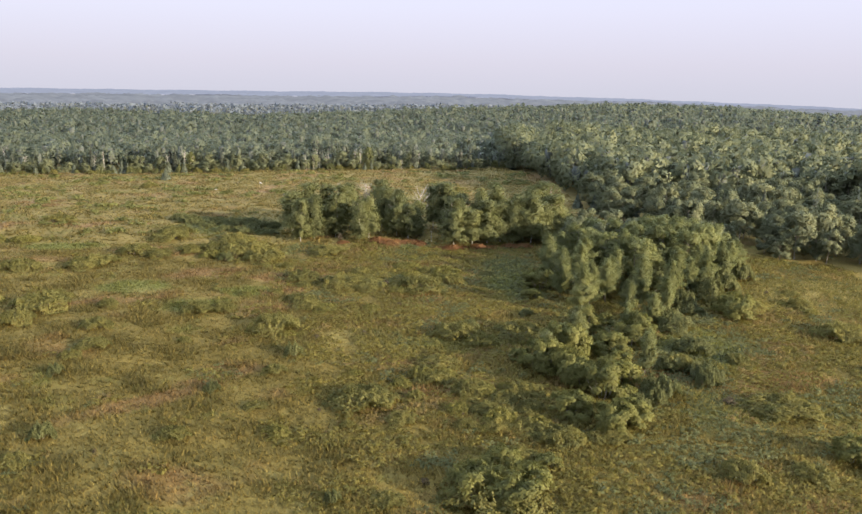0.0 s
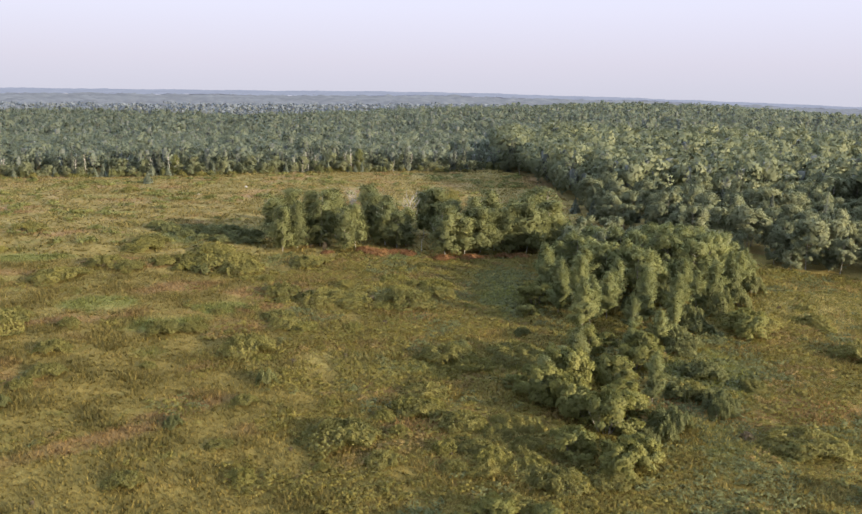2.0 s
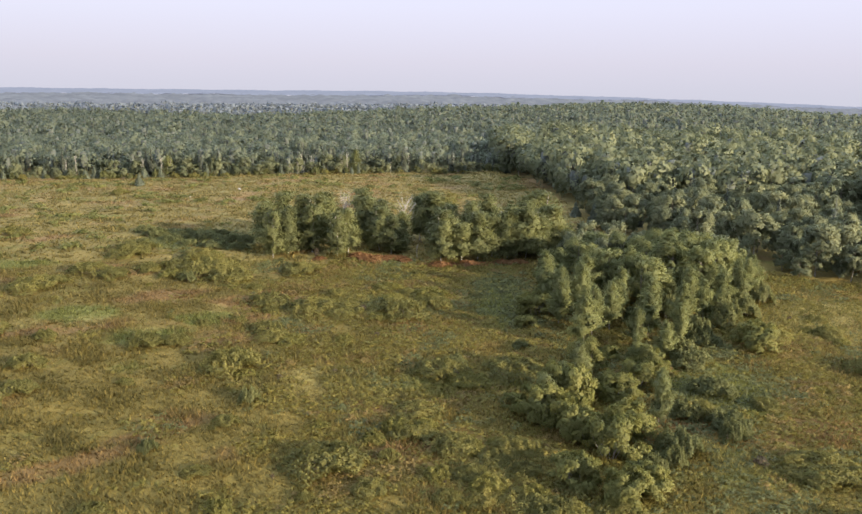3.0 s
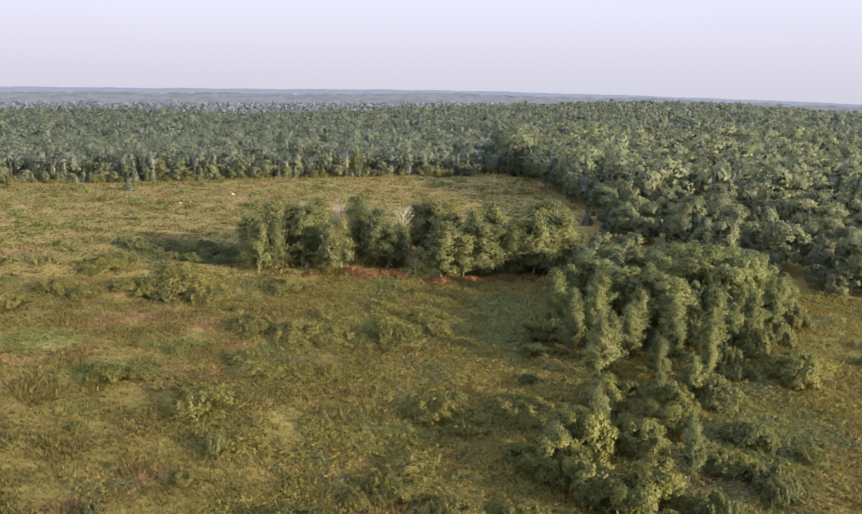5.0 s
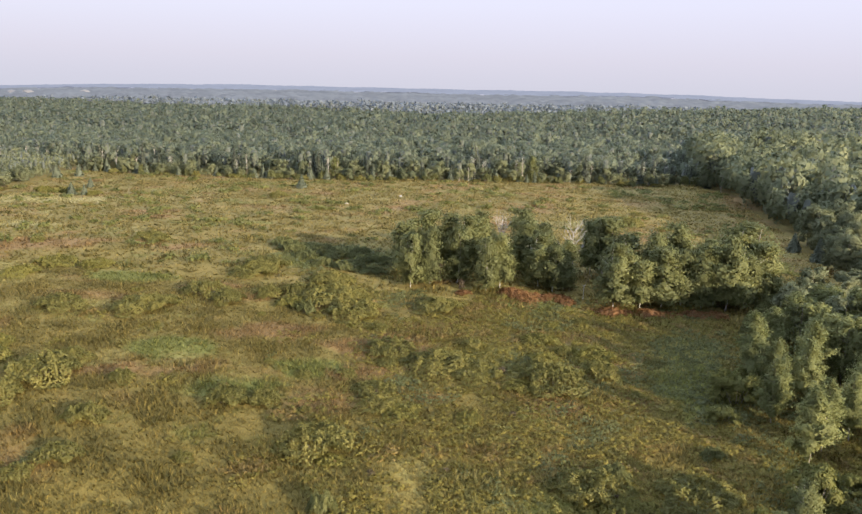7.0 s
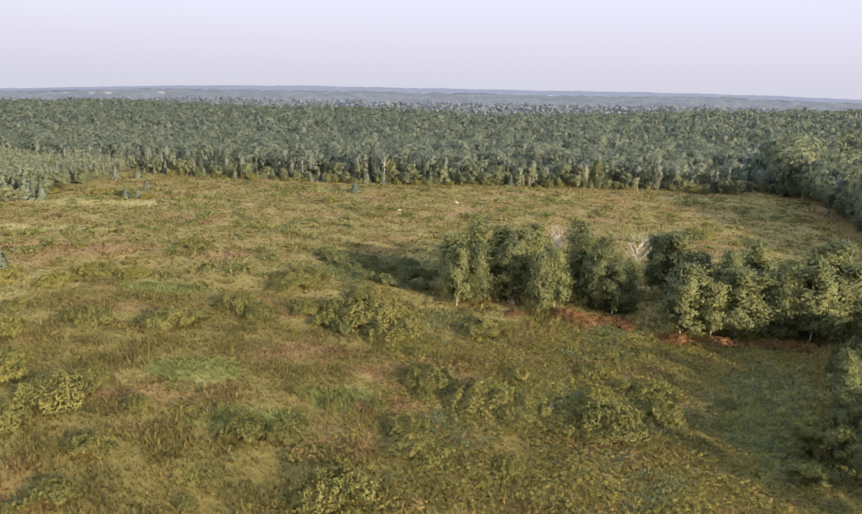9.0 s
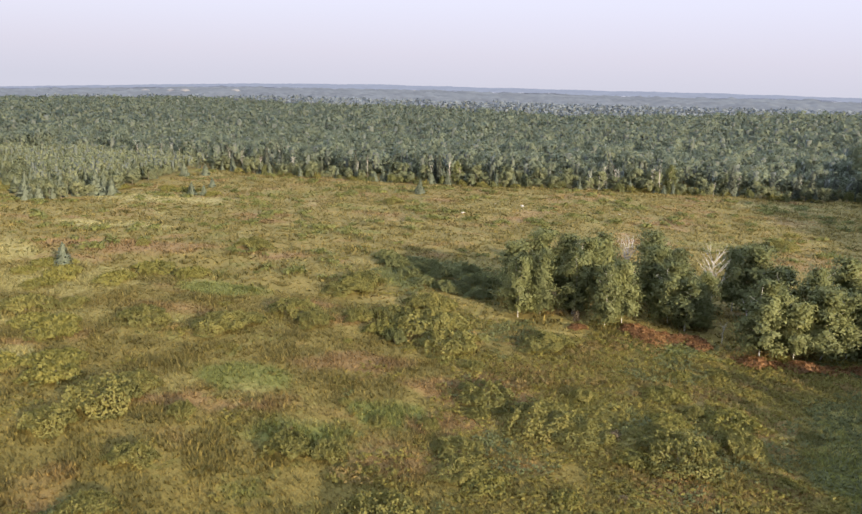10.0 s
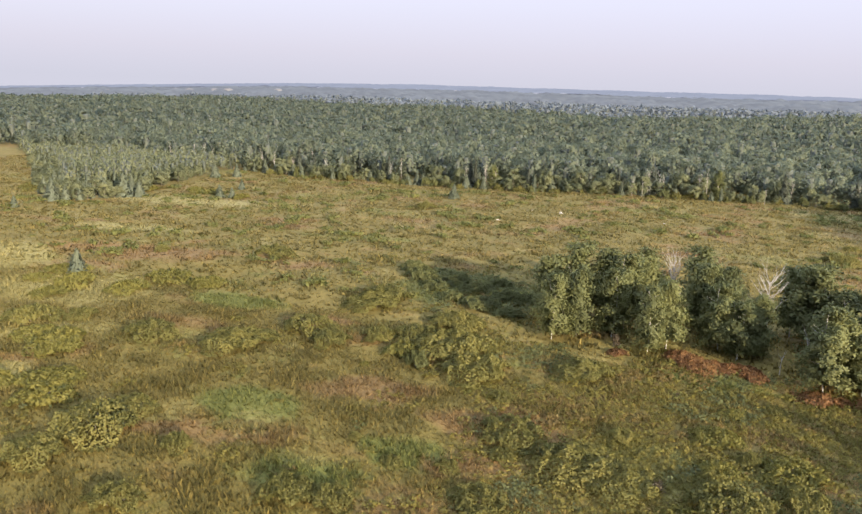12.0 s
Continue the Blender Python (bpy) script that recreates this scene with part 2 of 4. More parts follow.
# stretches of rusty heath, of lush damp growth and of dry golden grass: x, y, half length, half width, turn
RUSTY = ((-35, 79, 9, 2.2, 35), (-28, 86, 6, 1.8, 30), (-7, 92.5, 5, 2.2, 5), (-28, 128.5, 6, 3, 0), (-42, 131, 7, 3.5, 10), (-24, 131, 7, 3.5, -10), (-110, 164, 20, 6, 12), (-2.5, 117.4, 4, 2, 0), (-60, 146, 7, 2, 10), (-27, 121, 6, 2.4, 20), (-55, 114, 6, 2, 15), (-47, 116, 5, 2, 25), (42, 88, 6, 4, 0), (47, 114, 5, 3, 0))
LUSH = ((-75, 148.5, 9, 3.6, 5), (-38, 113, 7, 3.5, 0), (-52, 122, 7, 4, 0), (34, 99, 7, 11, 0), (-46, 168, 14, 7, 12), (-8, 150, 9, 1.8, -6), (12, 130, 6, 14, 0), (-33, 120, 5, 3, 0))
# the western ones also paint a pale lens glare into the grass colour
GOLDEN_GLARE = ((-105, 142, 18, 8, 10), (-92, 128, 10, 4, 0), (-80, 116, 8, 3.5, 0), (7, 80, 5, 3, 20), (-150, 215, 30, 8, 10), (62, 124, 14, 9, 20), (5, 292, 14, 4, 10), (-130, 180, 16, 4, 10), (-135, 150, 18, 10, 0), (-92, 108, 16, 8, 0))


def patches(x, y, spots):
    out = np.zeros(np.shape(x))
    for px, py, a, b, turn in spots:
        c, d = math.cos(radians(turn)), math.sin(radians(turn))
        u, v = ((x - px) * c + (y - py) * d) / a, ((y - py) * c - (x - px) * d) / b
        out = np.maximum(out, np.exp(-((u * u + v * v) ** 1.5)))
    return out


def growth_at(x, y):
    """How rusty, lush and golden the meadow is: the named stretches, and drawn-out drifts between them. Golden in the
    west includes painted glare.
    """
    warp = 3 * waves(x, y, 21, 81)
    rusty = np.clip(0.34 * waves(x + warp, y * 1.7, 38, 82) + 0.2 * waves(x, y * 1.8 + warp, 13, 83), 0, 0.5) + 0.12 * smooth(150, 230, y)
    lush = np.clip(0.3 * waves(x + warp, y * 1.6, 34, 84) + 0.2 * waves(x, y * 1.5, 11, 85), 0, 0.45)
    golden = np.clip(0.26 * waves(x, y * 2.2 + warp, 44, 86) + 0.2 * waves(x, y * 1.8, 9, 87), 0, 0.36)
    wobble = 1.2 * waves(x, y, 8, 88)
    out = [np.maximum(drift, 0.8 * patches(x + wobble, y + wobble, spots)) for drift, spots in ((rusty, RUSTY), (lush, LUSH), (golden, GOLDEN_GLARE))]
    return np.stack(out + [np.ones(np.shape(x))], -1)


def give_growth(me, x, y, corners=1):
    colours = me.color_attributes.new("growth", "FLOAT_COLOR", "POINT")
    colours.data.foreach_set("color", np.repeat(growth_at(x, y).astype(np.float32), corners, 0).ravel())


# ---- mesh helpers ----
def mesh_of(name, verts, faces, mat, normals=None):
    me = bpy.data.meshes.new(name)
    verts = np.asarray(verts, np.float32)
    if isinstance(faces, np.ndarray):
        n, k = faces.shape
        me.vertices.add(len(verts))
        me.vertices.foreach_set("co", verts.ravel())
        me.loops.add(n * k)
        me.loops.foreach_set("vertex_index", faces.ravel().astype(np.int32))
        me.polygons.add(n)
        me.polygons.foreach_set("loop_start", np.arange(0, n * k, k, dtype=np.int32))
        me.update(calc_edges=True)
    else:
        me.from_pydata(verts.tolist(), [], faces)
    if normals is not None:
        me.polygons.foreach_set("use_smooth", np.ones(len(me.polygons), bool))
        me.normals_split_custom_set_from_vertices(normals)
    me.materials.append(mat)
    return me


def part(name, me, parent, label=""):
    ob = new(name, me)
    ob.parent = parent
    if label:
        ob["label"] = label
    return ob


def thing(name, label, category, group=""):
    return tagged(new(name), label, category, group)


def tube(path, radii, sides=6):
    """A tapered round stem along a path of points."""
    path = np.asarray(path, float)
    verts, faces = [], []
    for i, p in enumerate(path):
        d = path[min(i + 1, len(path) - 1)] - path[max(i - 1, 0)]
        d = d / (np.linalg.norm(d) + 1e-9)
        u = np.cross(d, (0.31, 0.95, 0.05))
        u = u / (np.linalg.norm(u) + 1e-9)
        v = np.cross(d, u)
        for s in range(sides):
            a = 6.28318 * s / sides
            verts.append(p + radii[i] * (math.cos(a) * u + math.sin(a) * v))
    for i in range(len(path) - 1):
        for s in range(sides):
            t = (s + 1) % sides
            faces.append((i * sides + s, i * sides + t, (i + 1) * sides + t, (i + 1) * sides + s))
    faces.append(tuple(range(sides))[::-1])
    faces.append(tuple((len(path) - 1) * sides + s for s in range(sides)))
    return verts, faces


def joined(pieces):
    verts, faces = [], []
    for v, f in pieces:
        k = len(verts)
        verts += list(v)
        faces += [tuple(i + k for i in q) for q in f]
    return verts, faces


def leaves(centres, outward, size, rng, wild=0.5, long=1.25, corners=4, hang=0.0):
    """Leaf clumps: small four-cornered sprays, turned roughly outward."""
    n = len(centres)
    nrm = outward + wild * rng.normal(size=(n, 3))
    nrm /= np.linalg.norm(nrm, axis=1, keepdims=True) + 1e-9
    u = np.cross(nrm, rng.normal(size=(n, 3)))
    if hang:
        up = np.array([0, 0, 1.0]) + 0.35 * outward - nrm * nrm[:, 2:3]
        u = u / (np.linalg.norm(u, axis=1, keepdims=True) + 1e-9) * (1 - hang) + hang * up
        u -= nrm * (u * nrm).sum(1, keepdims=True)
    u /= np.linalg.norm(u, axis=1, keepdims=True) + 1e-9
    v = np.cross(nrm, u)
    s = (size * rng.uniform(0.6, 1.4, n))[:, None] * 0.5
    bend = nrm * s * 0.35
    quads = np.stack([centres - long * s * u - bend, centres - s * v * 0.8 + bend * 0.6, centres + long * s * u - bend, centres + s * v * 0.8 + bend * 0.6], 1)
    soft = outward * 0.85 + nrm * 0.35
    if corners == 3:
        quads = np.stack([centres - 1.3 * s * u * long - bend, centres + 0.9 * s * (u * 0.7 - v), centres + 0.9 * s * (u * 0.7 + v)], 1)
    soft /= np.linalg.norm(soft, axis=1, keepdims=True) + 1e-9
    return quads.reshape(-1, 3), np.arange(corners * n).reshape(-1, corners), np.repeat(soft, corners, 0)


def blob_points(blobs, n, rng, low=-0.75):
    """Points on the outer shells of crown lobes (x, y, z, radius, height), with their outward ways."""
    blobs = np.asarray(blobs, float)
    w = blobs[:, 3] * blobs[:, 4]
    pick = rng.choice(len(blobs), n, p=w / w.sum())
    d = rng.normal(size=(n, 3))
    d /= np.linalg.norm(d, axis=1, keepdims=True)
    d[:, 2] = np.where(d[:, 2] < low, -d[:, 2], d[:, 2])
    r = rng.uniform(0.25, 1.25, n) ** 0.6 * np.exp(0.14 * rng.normal(size=n))
    b = blobs[pick]
    off = d * np.stack([b[:, 3], b[:, 3], b[:, 4]], 1) * r[:, None]
    return b[:, :3] + off, d


# ---- trees ----
def crown_lobes(h, rng):
    """A dome of rounded boughs, fullest above the middle, with hollows between them."""
    lobes = []
    for i in range(40):
        f = 0.16 + 0.76 * rng.uniform(0, 1) ** 0.8
        spread = 0.29 * h * math.sqrt(max(0.05, 1 - ((f - 0.5) / 0.5) ** 2))
        a, q = rng.uniform(0, 6.283), math.sqrt(rng.uniform(0.3, 1.0))
        size = rng.uniform(0.05, 0.115) * h
        lobes.append((math.cos(a) * spread * q, math.sin(a) * spread * q, f * h, size, size * rng.uniform(0.75, 1.05)))
    return lobes


def trunk_pieces(h, girth, rng, limbs, top=0.9, start=0.3, stems=1):
    pieces = []
    for s in range(stems):
        lean = rng.normal(size=2) * (0.03 if stems == 1 else 0.055) * h
        bend = rng.normal(size=2) * 0.02 * h
        axis = [np.array([lean[0] * f + bend[0] * math.sin(3 * f), lean[1] * f + bend[1] * math.sin(3 * f), f * h - (0.35 if f == 0 else 0)]) for f in np.linspace(0, top, 7)]
        pieces.append(tube(axis, [girth * (1.25 - 1.05 * i / 6) for i in range(7)], 7))
        for i in range(limbs):
            f = rng.uniform(start, 0.8)
            base = np.array([lean[0] * f + bend[0] * math.sin(3 * f), lean[1] * f + bend[1] * math.sin(3 * f), f * h])
            a, reach = rng.uniform(0, 6.283), rng.uniform(0.06, 0.13) * h
            tip = base + np.array([math.cos(a) * reach, math.sin(a) * reach, reach * rng.uniform(0.5, 1.3)])
            mid = (base + tip) / 2 + np.array([0, 0, -0.05 * reach])
            pieces.append(tube([base, mid, tip], [girth * 0.42, girth * 0.28, girth * 0.08], 5))
    return pieces


def branch_points(kind, h, count, rng):
    """Leaf places along rising branches: plumed on an aspen, arching over on a birch."""
    n = 72 if kind == "aspen" else 90
    if kind == "aspen":
        f = 0.1 + 0.84 * rng.uniform(0, 1, n)
        length = 0.4 * h * (1 - f) ** 0.85 * rng.uniform(0.4, 1.15, n) * (0.6 + 0.4 * np.clip(f / 0.25, 0, 1))
        rise, droop = np.radians(rng.uniform(34, 64, n)), rng.uniform(0.0, 0.2, n)
    else:
        f = 0.08 + 0.84 * rng.uniform(0, 1, n)
        length = 0.34 * h * np.sqrt(1.02 - f) * (0.55 + 0.45 * np.clip(f / 0.35, 0, 1)) * rng.uniform(0.55, 1.1, n)
        rise, droop = np.radians(rng.uniform(30, 60, n)), rng.uniform(0.2, 0.8, n)
    a = rng.uniform(0, 6.283, n)
    way = np.stack([np.cos(a), np.sin(a), 0 * a], 1)
    pick = rng.choice(n, count, p=length / length.sum())
    u = rng.uniform(0.15, 1.05, count)[:, None]
    side = rng.normal(size=(count, 3))
    reach = length[pick][:, None] * u
    c = way[pick] * reach * np.cos(rise[pick])[:, None] + side * h * (0.009 + 0.022 * u)
    c[:, 2] += (f[pick] * h + reach[:, 0] * np.sin(rise[pick])) - droop[pick] * length[pick] * u[:, 0] ** 2
    d = way[pick] * 0.9 + 0.45 * side + (0, 0, 0.15)
    return c, d / np.linalg.norm(d, axis=1, keepdims=True)


def make_tree(name, kind, h, seed, leaf_mat, bark_mat, label, category, count, size, stems=1, girth=0.012):
    rng = np.random.default_rng(seed)
    root = thing(name, label, category)
    v, f = joined(trunk_pieces(h, girth * h, rng, 7, stems=stems))
    part("trunk", mesh_of("trunk", v, f, bark_mat), root)
    c, d = blob_points(crown_lobes(h, rng), count, rng) if kind == "broad" else branch_points(kind, h, count, rng)
    d = 0.5 * d + 0.75 * c * (1, 1, 0.4) / (0.25 * h) - (0, 0, 0.1 if kind == "aspen" else 0.3)
    d /= np.linalg.norm(d, axis=1, keepdims=True)
    v, f, soft = leaves(c, d, size, rng, 0.7, 1.6, 4, 0.65 if kind == "birch" else 0.35)
    part("crown", mesh_of("crown", v, f, leaf_mat, soft), root)
    return root


def spruce_boughs(h, width, rng, rings, per_ring):
    """Open tiers of drooping boughs, each bough a row of small needle sprays."""
    c, d = [], []
    for k in range(rings):
        f = k / rings
        z = h * (0.06 + 0.93 * f)
        r = (width * (1 - f) ** 0.85 + 0.05) * rng.uniform(0.8, 1.12)
        for i in range(max(4, int(per_ring * (1 - 0.6 * f)))):
            a, q = rng.uniform(0, 6.283), r * rng.uniform(0.65, 1.15)
            for g in np.linspace(0.25, 1.0, 5):
                c.append((math.cos(a) * q * g, math.sin(a) * q * g, z - 0.3 * q * g + 0.06 * rng.normal()))
                d.append((math.cos(a) * 0.9, math.sin(a) * 0.9, 0.4))
    c, d = np.array(c), np.array(d)
    return leaves(c, d, 0.07 * h ** 0.5 + 0.14 * width * (1 - c[:, 2] / h), rng, 0.7, 1.5)


def make_spruce(h, width, seed, label, mat=None):
    rng = np.random.default_rng(seed)
    root = thing("spruce_tree", label, "tree")
    part("trunk", mesh_of("trunk", *tube([(0, 0, -0.3), (0, 0, 0.5 * h), (0, 0, 0.99 * h)], [0.014 * h, 0.009 * h, 0.002 * h]), M_DARKBARK), root)
    v, f, soft = spruce_boughs(h, width, rng, 28, 20)
    part("crown", mesh_of("crown", v, f, mat or M_SPRUCE, soft), root)
    return root


def make_dead_tree(h, seed, name="dead_tree", label="bleached bare dead tree with forked white limbs", girth=0.008, spread=0.6, n=26):
    rng = np.random.default_rng(seed)
    root = thing(name, label, "dead tree")
    trunk = [np.array([0.02 * h * math.sin(4 * f), 0.015 * h * math.sin(3 * f + 1), f * h * 0.75 - (0.3 if f == 0 else 0)]) for f in np.linspace(0, 1, 6)]
    part("trunk", mesh_of("trunk", *tube(trunk, [girth * h * (1.2 - 0.16 * i) for i in range(6)], 7), M_DEADWOOD), root)
    for i in range(n):
        f = rng.uniform(0.4, 1.0)
        base = np.array([0.02 * h * math.sin(4 * f), 0.015 * h * math.sin(3 * f + 1), f * h * 0.75])
        a, reach = 6.283 * i / n + rng.uniform(-0.3, 0.3), rng.uniform(0.18, 0.4) * h
        way = np.array([math.cos(a) * spread, math.sin(a) * spread, rng.uniform(0.7, 1.1)])
        tip = base + reach * way / np.linalg.norm(way)
        mid = (base + tip) / 2 + rng.normal(size=3) * 0.02 * h
        fork = mid + 0.55 * reach * np.array([math.cos(a + 0.8) * 0.5, math.sin(a + 0.8) * 0.5, 0.75])
        part("limb", mesh_of("limb", *joined([tube([base, mid, tip], [girth * h * 0.4, girth * h * 0.28, girth * h * 0.08], 5), tube([mid, fork], [girth * h * 0.26, girth * h * 0.07], 5)]), M_DEADWOOD), root)
    return root


def mound_points(w, h, count, seed, rng):
    """Leaf places over a low uneven mound."""
    a, q = rng.uniform(0, 6.283, count), np.sqrt(rng.uniform(0, 1, count))
    ragged = 1 + 0.2 * np.sin(2 * a + rng.uniform(0, 6)) + 0.13 * np.sin(5 * a + rng.uniform(0, 6))
    x, y = np.cos(a) * q * ragged * 0.5 * w, np.sin(a) * q * ragged * 0.5 * w

    def top(x, y):
        bumps = 0.8 + 0.22 * waves(x, y, 0.34 * w, seed) + 0.13 * waves(x, y, 0.13 * w, seed + 1)
        rho = np.clip(np.hypot(x, y) / (0.56 * w), 0, 1)
        return h * np.sqrt(np.maximum(1 - rho * rho, 0.02)) * bumps

    z, e = top(x, y), 0.03 * w
    slope = np.stack([(top(x - e, y) - top(x + e, y)) / (2 * e), (top(x, y - e) - top(x, y + e)) / (2 * e), np.full(count, 0.55)], 1)
    c = np.stack([x, y, z * rng.uniform(0.3, 1.08, count) ** 0.5], 1)
    c[:, 2] = np.maximum(c[:, 2], 0.02)
    d = slope / np.linalg.norm(slope, axis=1, keepdims=True) + 0.3 * rng.normal(size=(count, 3))
    d /= np.linalg.norm(d, axis=1, keepdims=True)
    return c, d


def bush_points(w, h, count, seed, rng):
    """Leaf places over the many small boughs of a tall bush."""
    lobes = []
    for i in range(44):
        a, q, f = rng.uniform(0, 6.283), math.sqrt(rng.uniform(0, 1)), rng.uniform(0.15, 0.92)
        spread = 0.46 * w * math.sqrt(max(0.1, 1 - (max(f - 0.35, 0) / 0.65) ** 2))
        lobes.append((math.cos(a) * q * spread, math.sin(a) * q * spread, f * h, rng.uniform(0.07, 0.13) * w, rng.uniform(0.08, 0.15) * h))
    c, d = blob_points(lobes, count, rng, -0.5)
    c[:, 2] = np.maximum(c[:, 2], 0.02)
    d = 0.6 * d + c * (1, 1, 0.5) / (0.5 * w)
    return c, d / np.linalg.norm(d, axis=1, keepdims=True)


def make_shrub(name, w, h, seed, mat, label, count, size, bare=0.0, category="shrub"):
    """A many-stemmed bush: fanned stems under an uneven leafy dome of lobes."""
    rng = np.random.default_rng(seed)
    root = thing(name, label, category)
    stems = []
    for i in range(9):
        a, q = rng.uniform(0, 6.283), rng.uniform(0.1, 0.42) * w
        tip = np.array([math.cos(a) * q, math.sin(a) * q, h * (rng.uniform(0.8, 1.3) if bare else rng.uniform(0.35, 0.6))])
        stems.append(tube([(math.cos(a) * q * 0.25, math.sin(a) * q * 0.25, -0.2), tip * (0.7, 0.7, 0.5), tip], [0.035, 0.024, 0.008], 5))
    part("stems", mesh_of("stems", *joined(stems), M_DARKBARK if bare else M_GREYBARK), root)
    c, d = (bush_points if h > 0.5 * w else mound_points)(w, h, count, seed, rng)
    v, f, soft = leaves(c, d, size, rng, 0.6)
    part("leaves", mesh_of("leaves", v, f, mat, soft), root)
    return root


def stand(proto, x, y, turn, s, sz=None, sink=0.05):
    m = Matrix.Translation((x, y, float(ground_z(x, y)) - sink)) @ Matrix.Rotation(turn, 4, "Z") @ Matrix.Diagonal((s, s, sz or s, 1))
    return m


class Kind:
    """Models of one kind; the first use of each takes the model itself, later ones are copies."""

    def __init__(self, models, group):
        self.models, self.used, self.group = models, set(), group

    def put(self, i, x, y, turn, s, sz=None, label=""):
        i = i % len(self.models)
        model, m = self.models[i], stand(None, x, y, turn, s, sz)
        if i in self.used:
            ob = copy_thing(model, m)
        else:
            model.matrix_basis, ob = m, model
            self.used.add(i)
        ob["group"] = self.group
        return ob


# ---- the ground ----
def stretched(a, b, step, lo, hi, n_lo, n_hi):
    """Even steps from a to b, then growing ones out to lo and hi."""
    mid = np.arange(a, b + 0.1, step)
    up = b + (hi - b) * (np.linspace(0, 1, n_hi + 1)[1:] ** 2.6)
    down = a - (a - lo) * (np.linspace(0, 1, n_lo + 1)[1:] ** 2.6)
    return np.concatenate([down[::-1], mid, up])


def build_ground():
    xs = stretched(-150, 80, 1.0, -4700, 4700, 70, 70)
    ys = stretched(48, 200, 1.0, -3000, 4700, 40, 90)
    gx, gy = np.meshgrid(xs, ys)
    gz = ground_z(gx, gy) - 22 * smooth(2000, 3400, np.hypot(gx, gy))
    nx, ny = len(xs), len(ys)
    idx = np.arange(nx * ny).reshape(ny, nx)
    faces = np.stack([idx[:-1, :-1], idx[:-1, 1:], idx[1:, 1:], idx[1:, :-1]], -1).reshape(-1, 4)
    ob = new("ground", mesh_of("ground", np.stack([gx, gy, gz], -1).reshape(-1, 3), faces, M_GROUND))
    ob.data.polygons.foreach_set("use_smooth", np.ones(len(faces), bool))
    give_growth(ob.data, gx.ravel(), gy.ravel())
    tagged(ob, "boggy meadow ground, olive green and rust brown", "ground", kind="structure")


build_ground()


def in_view(x, y, margin=5.0):
    """The stretch of country that the flight looks over."""
    return (np.degrees(np.arctan2(x, np.maximum(y + 4, 1))) < 31 + margin) & ((np.degrees(np.arctan2(x, np.maximum(y - 62, 1))) > -57 - margin) & (y > 100) | (np.degrees(np.arctan2(x, np.maximum(y + 4, 1))) > -48 - margin)) & (y > 40)


EDGE = ((-520, 330), (-420, 318), (-330, 300), (-300, 290), (-190, 288), (-176, 284), (-150, 282), (-97, 285), (-71, 291), (-45, 301), (-13, 308), (10, 311), (26, 318), (35, 300), (38, 240), (40, 185), (46, 162), (56, 152), (64, 146), (73, 145), (78, 137), (100, 126), (150, 105), (420, 60))
COPSE = ((-330, 300), (-262, 257), (-225, 229), (-190, 204), (-174, 197), (-168, 202), (-165, 213))
COPSE_BACK = ((-330, 292), (-192, 292), (-188, 276), (-179, 250), (-175, 231), (-165, 214))
EDGE_X, EDGE_Y = np.array([e[0] for e in EDGE], float), np.array([e[1] for e in EDGE], float)


def copse_front(x):
    return np.interp(x, [c[0] for c in COPSE], [c[1] for c in COPSE])


def in_copse(x, y):
    """The young trees that push out into the meadow in the west."""
    return (y > copse_front(x) + 2.0 * waves(x, y, 14, 9)) & (y < np.interp(x, [c[0] for c in COPSE_BACK], [c[1] for c in COPSE_BACK])) & (x > -330) & (x < -165)


def wooded(x, y):
    edge = np.interp(x, EDGE_X, EDGE_Y) + 2.0 * waves(x, y, 30, 8)
    return (y > edge) | in_copse(x, y)


def jittered(x0, x1, y0, y1, step, rng):
    gx, gy = np.meshgrid(np.arange(x0, x1, step), np.arange(y0, y1, step))
    p = np.stack([gx.ravel(), gy.ravel()], 1) + rng.uniform(-0.45, 0.45, (gx.size, 2)) * step
    return p[:, 0], p[:, 1]


def needle_share(x, y):
    """How much of the wood is spruce: most in the west, little on the eastern rise."""
    return np.clip(0.1 + 0.6 * smooth(0.35, 1.0, waves(x, 1.4 * y, 110, 12)) - 0.4 * smooth(-60, 30, x - 0.12 * (y - 300)), 0.04, 0.9)


# ---- near trees: birch grove, aspen clump ----
rng = np.random.default_rng(7)
birches = Kind([make_tree("birch_tree", "birch", 10.0, 20 + i, M_BIRCH, M_WHITEBARK, "slender birch with white trunk and green crown", "tree", 10500, 0.175, stems=1 + (i % 3 == 0), girth=0.0045) for i in range(6)], "birches of the grove")
aspens = Kind([make_tree("aspen_tree", "aspen", 9.0, 40 + i, M_ASPEN, M_GREYBARK, "upright young aspen with pale grey-green leaves", "tree", 11000, 0.155, girth=0.006) for i in range(6)], "aspens of the clump")
broads = Kind([make_tree("broadleaf_tree", "broad", 9.5, 60 + i, M_BROAD, M_GREYBARK, "round-crowned broadleaf tree at the wood's edge", "tree", 5200, 0.28, girth=0.009) for i in range(7)], "trees of the wood")
spruces = Kind([make_spruce(10.0, 1.5 + 0.25 * (i % 3), 80 + i, "narrow dark green spruce at the wood's edge") for i in range(4)], "spruces of the wood")

